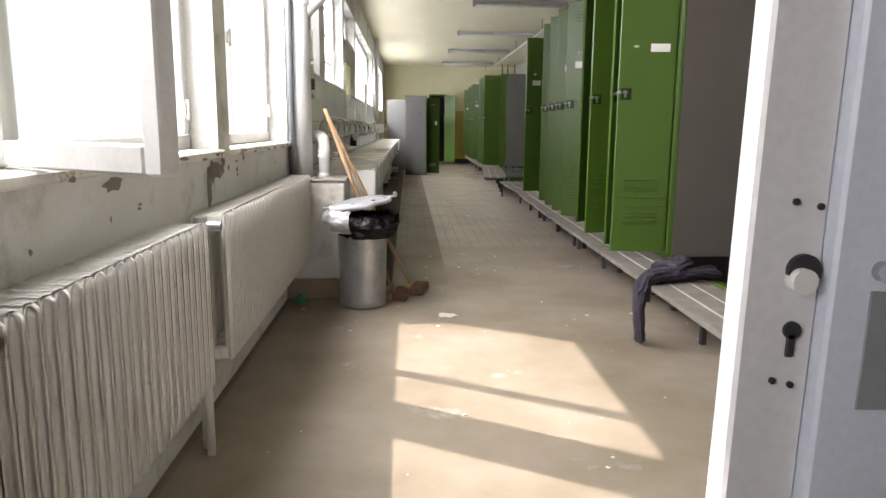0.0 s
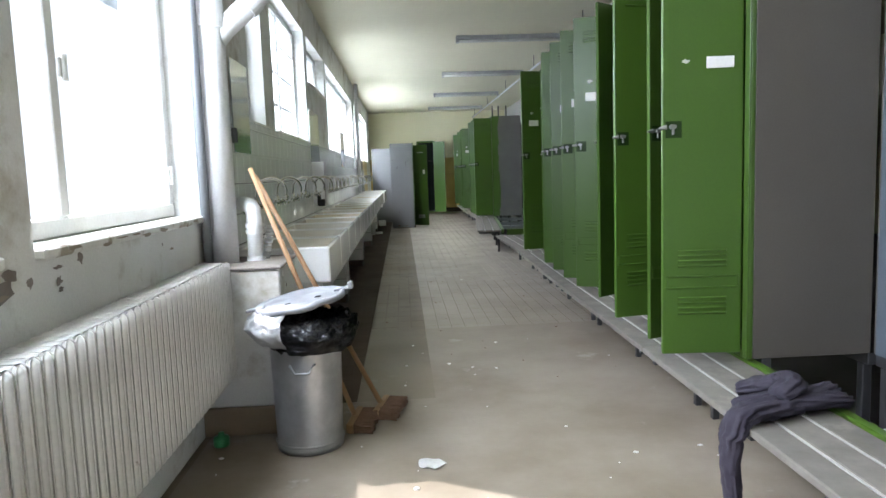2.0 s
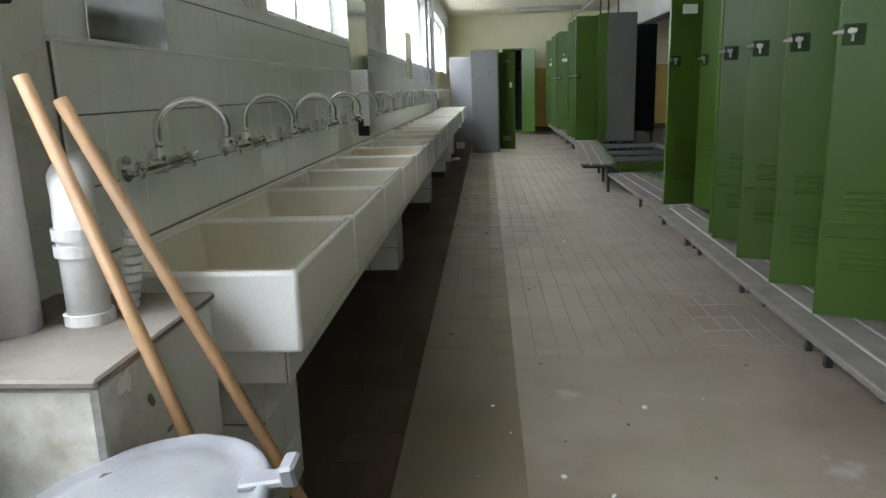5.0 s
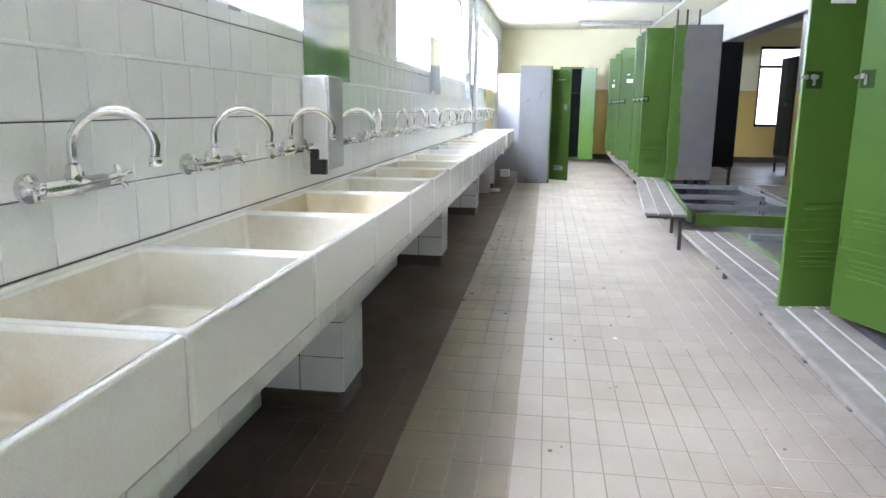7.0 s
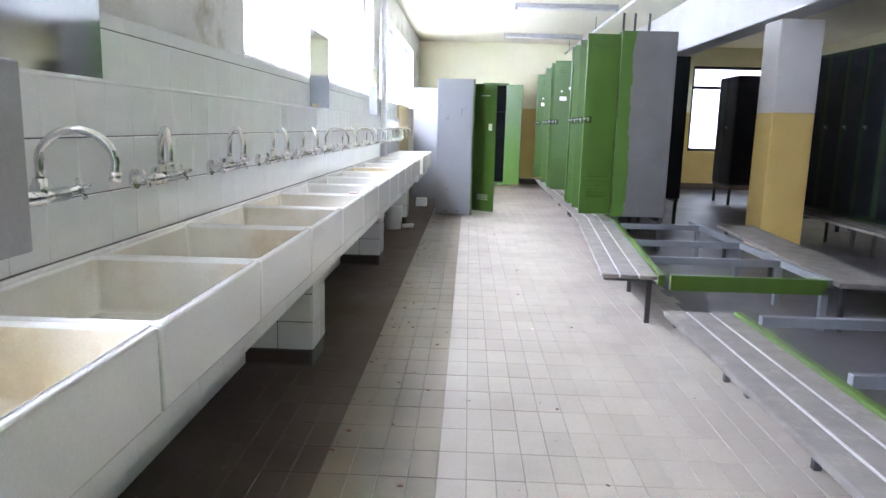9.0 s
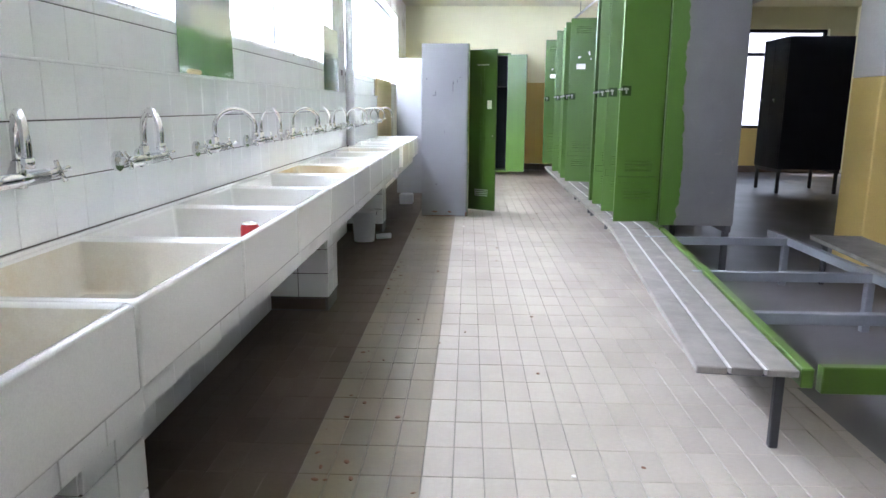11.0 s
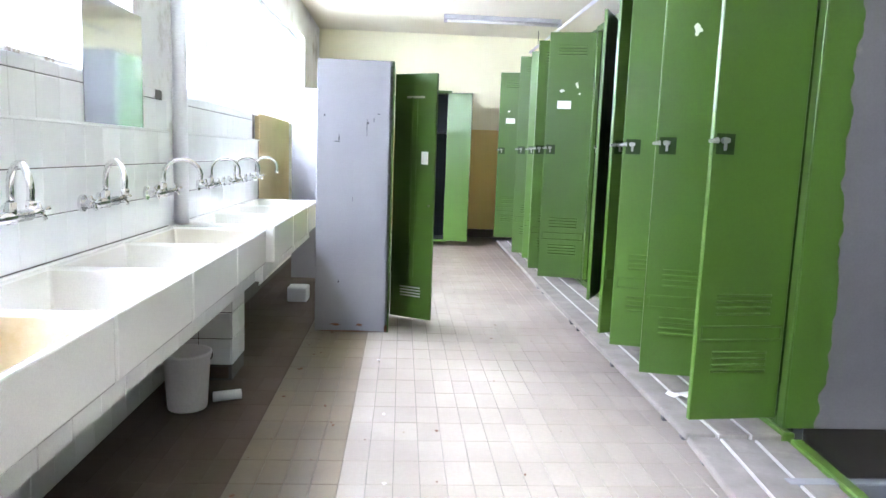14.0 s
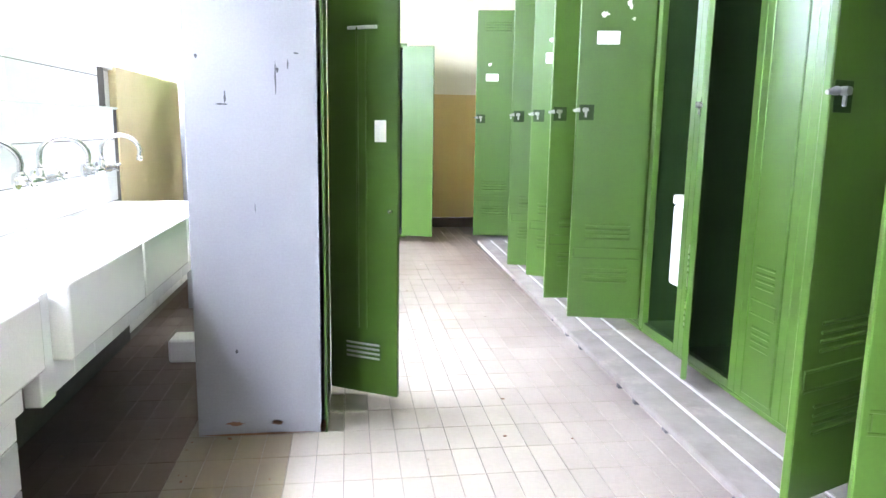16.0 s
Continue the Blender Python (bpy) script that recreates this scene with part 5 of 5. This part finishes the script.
def lay(name, spots, size, mat, parent, singles, axis, h=0.006, ch=0.0015, label=""):
    """Lays tiles at the spots; the first of them as single parts, the rest joined."""
    vs, fs = tile_mesh(name, size[0], size[1], h, ch, axis)
    me = bpy.data.meshes.new(name)
    me.from_pydata(vs, [], fs)
    me.materials.append(mat)
    rng = random.Random(11)
    for p3 in singles:
        o = new(name, me)
        o.parent = parent
        o.location = (p3[0], p3[1], p3[2])
        o.rotation_euler = (rng.uniform(-0.004, 0.004), rng.uniform(-0.004, 0.004), rng.uniform(-0.004, 0.004))
    if spots:
        base = np.array(vs)
        allv, allf = [], []
        for i2, p3 in enumerate(spots):
            allv.append(base + np.array(p3) + np.array([0, 0, rng.uniform(-0.0008, 0.0004)]) * (axis == "z"))
            allf.extend([tuple(q + i2 * 12 for q in f) for f in fs])
        m2 = bpy.data.meshes.new(name)
        m2.from_pydata(np.concatenate(allv).tolist(), [], allf)
        m2.materials.append(mat)
        o = new(name + "_rest", m2)
        o.parent = parent
        tagged(o, label, "", "", "stuff")


floor = bpy.data.objects["floor"]
rng = random.Random(7)
single, rest, half_shade, half_shade_single, dark = [], [], [], [], []
for i in range(26):
    for j in range(106):
        x = -1.03 + (i + 0.5) * 0.1
        y = 0.9 + (j + 0.5) * 0.2
        if y > END - 0.05:
            continue
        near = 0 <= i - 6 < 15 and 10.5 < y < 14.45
        # tiles by the sinks take the colours with painted shade and half shade
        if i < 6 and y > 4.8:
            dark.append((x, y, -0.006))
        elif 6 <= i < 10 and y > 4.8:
            (half_shade_single if near else half_shade).append((x, y, -0.006))
        else:
            (single if near else rest).append((x, y, -0.006))
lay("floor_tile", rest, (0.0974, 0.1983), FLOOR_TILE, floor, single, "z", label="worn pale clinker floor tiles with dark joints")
lay("floor_tile_tan", half_shade, (0.0974, 0.1983), FLOOR_TILE_HALF_SHADE, floor, half_shade_single, "z", label="clinker floor tiles, the half shade of the sinks painted tan")
lay("floor_tile_brown", dark, (0.0974, 0.1983), BROWN_TILE_SINK_SHADE, floor, [], "z", label="floor tiles under the sinks, their shade painted dark brown")
casing = bpy.data.objects["wall_casing"]
single, rest = [], []
for k, z in enumerate((0.88, 1.04, 1.2)):
    for j in range(65):
        (single if 6.0 < 4.95 + j * 0.16 < 15.0 else rest).append((-1.028, 5.03 + j * 0.16, z))
    for j in range(12):
        rest.append((-1.028, 15.71 + j * 0.16, z))
for j in range(65):
    rest.append((-1.04, 5.03 + j * 0.16, 1.352))
for j in range(11):
    rest.append((-1.04, 15.71 + j * 0.16, 1.352))
for z in (0.08, 0.24, 0.40):
    for j in range(65):
        rest.append((-1.028, 5.03 + j * 0.16, z))
lay("wall_tile", rest, (0.1580, 0.1562), WALL_TILE, casing, single, "x", label="white glazed wall tiles")
lay("wall_tile_strip", [(-1.04, 5.03 + j * 0.16, 1.456) for j in range(64)] + [(-1.04, 15.71 + j * 0.16, 1.456) for j in range(11)], (0.1575, 0.045), WALL_TILE, casing, [], "x", label="cut white wall tiles under the sill")
structure("sink_divider", boxes((-1.035, -0.56, 15.405, 15.485, 0.5, 0.785, 0.004)), WALL_TILE, "white tiled block between the two sink runs", "ledge")
structure("tile_ledge", boxes((-1.07, -1.018, 4.95, 15.33, 1.272, 1.284, 0.003), (-1.07, -1.018, 15.62, 17.62, 1.272, 1.284, 0.003)), WALL_TILE, "narrow white ledge on top of the tiled casing", "ledge")

# crumbs and chips of plaster on the floor
rng = random.Random(21)
bm = bmesh.new()
for k in range(170):
    x, y = rng.uniform(-0.95, 1.4), rng.uniform(1.0, 20)
    if x < -0.4 and y > 4.8:
        x += 0.7
    if y > 6 and k % 12:
        continue
    s = rng.choice((0.004, 0.006, 0.009, 0.013))
    m = Matrix.Translation((x, y, s * 0.25)) @ Matrix.Rotation(rng.uniform(0, 6), 4, "Z") @ Matrix.Diagonal((s, s * rng.uniform(0.5, 1), s * 0.4, 1))
    bmesh.ops.create_icosphere(bm, subdivisions=1, radius=1, matrix=m)
tagged(mesh_object("debris", bm, PAPER), "scattered small pale plaster chips on the floor", "debris", "", "stuff")
bm = bmesh.new()
for k in range(120):
    x, y = rng.uniform(-0.95, 1.1), rng.uniform(5.0, 20)
    s = rng.choice((0.004, 0.006, 0.010))
    m = Matrix.Translation((x, y, s * 0.2)) @ Matrix.Rotation(rng.uniform(0, 6), 4, "Z") @ Matrix.Diagonal((s, s * rng.uniform(0.4, 1), s * 0.35, 1))
    bmesh.ops.create_icosphere(bm, subdivisions=1, radius=1, matrix=m)
for k in range(90):
    x, y = -0.42 + abs(rng.gauss(0, 0.16)), rng.uniform(9.0, 19.0)
    s = rng.choice((0.006, 0.009, 0.014))
    m = Matrix.Translation((x, y, s * 0.15)) @ Matrix.Rotation(rng.uniform(0, 6), 4, "Z") @ Matrix.Diagonal((s, s * rng.uniform(0.3, 0.8), s * 0.25, 1))
    bmesh.ops.create_icosphere(bm, subdivisions=1, radius=1, matrix=m)
tagged(mesh_object("dirt_crumbs", bm, RUST), "scattered dark dirt crumbs and leaves on the floor", "debris", "", "stuff")


# chipped paint on the first window wall, its sill edges and the plinth
def wall_nick(name, parent, x, y, z, w, h, seed, mat, label=""):
    """A ragged flake mark on a face that looks along +x."""
    rng2 = random.Random(seed)
    bm2 = bmesh.new()
    ring = [bm2.verts.new((x, y + w * math.cos(k2 * math.pi / 6) * rng2.uniform(0.45, 1.2), z + h * math.sin(k2 * math.pi / 6) * rng2.uniform(0.45, 1.2))) for k2 in range(12)]
    top = [bm2.verts.new(v.co + Vector((0.0012, 0, 0))) for v in ring]
    bm2.faces.new(top)
    for k2 in range(12):
        bm2.faces.new((ring[k2], ring[(k2 + 1) % 12], top[(k2 + 1) % 12], top[k2]))
    ob2 = mesh_object(name, bm2, mat)
    ob2.parent = parent
    return ob2


west, sill = bpy.data.objects["wall_west_1"], bpy.data.objects["sill_1"]
rng = random.Random(33)
for k in range(16):
    wall_nick("paint_chip", west, -1.0805, rng.uniform(1.1, 4.4), rng.uniform(0.80, 0.94), rng.uniform(0.006, 0.03), rng.uniform(0.004, 0.016), k, DIRTY_TOP if k % 3 else SKIRTING)
for k in range(22):
    y = rng.uniform(1.05, 2.9) if k % 2 else rng.uniform(3.2, 4.5)
    wall_nick("paint_chip", sill, -1.0502, y, rng.uniform(0.958, 0.972), rng.uniform(0.012, 0.06), rng.uniform(0.003, 0.009), 50 + k, DIRTY_TOP if k % 2 else SKIRTING)
for k in range(12):
    wall_nick("paint_chip", plinth, -0.7102, rng.uniform(4.46, 4.82), rng.uniform(0.3, 0.73), rng.uniform(0.006, 0.035), rng.uniform(0.005, 0.025), 90 + k, DIRTY_TOP if k % 2 else RADIATOR)
for k, (y, z, w, h) in enumerate(((2.93, 0.905, 0.11, 0.042), (2.84, 0.90, 0.06, 0.05), (2.80, 0.835, 0.04, 0.07), (3.02, 0.93, 0.035, 0.02), (1.92, 0.925, 0.07, 0.02), (3.38, 0.935, 0.02, 0.022))):
    wall_nick("bare_plaster", west, -1.0806, y, z, w, h, 130 + k, DIRTY_TOP, "grey-brown bare plaster where paint broke off")
apron = bpy.data.objects["sink_slab"]
lay("apron_tile", [(-0.6, 5.06 + j * 0.16, 0.549) for j in range(65)] + [(-0.58, 15.57 + j * 0.16, 0.544) for j in range(12)], (0.1575, 0.09), WALL_TILE, apron, [], "x", label="white wall tiles on the ledge under the basins")
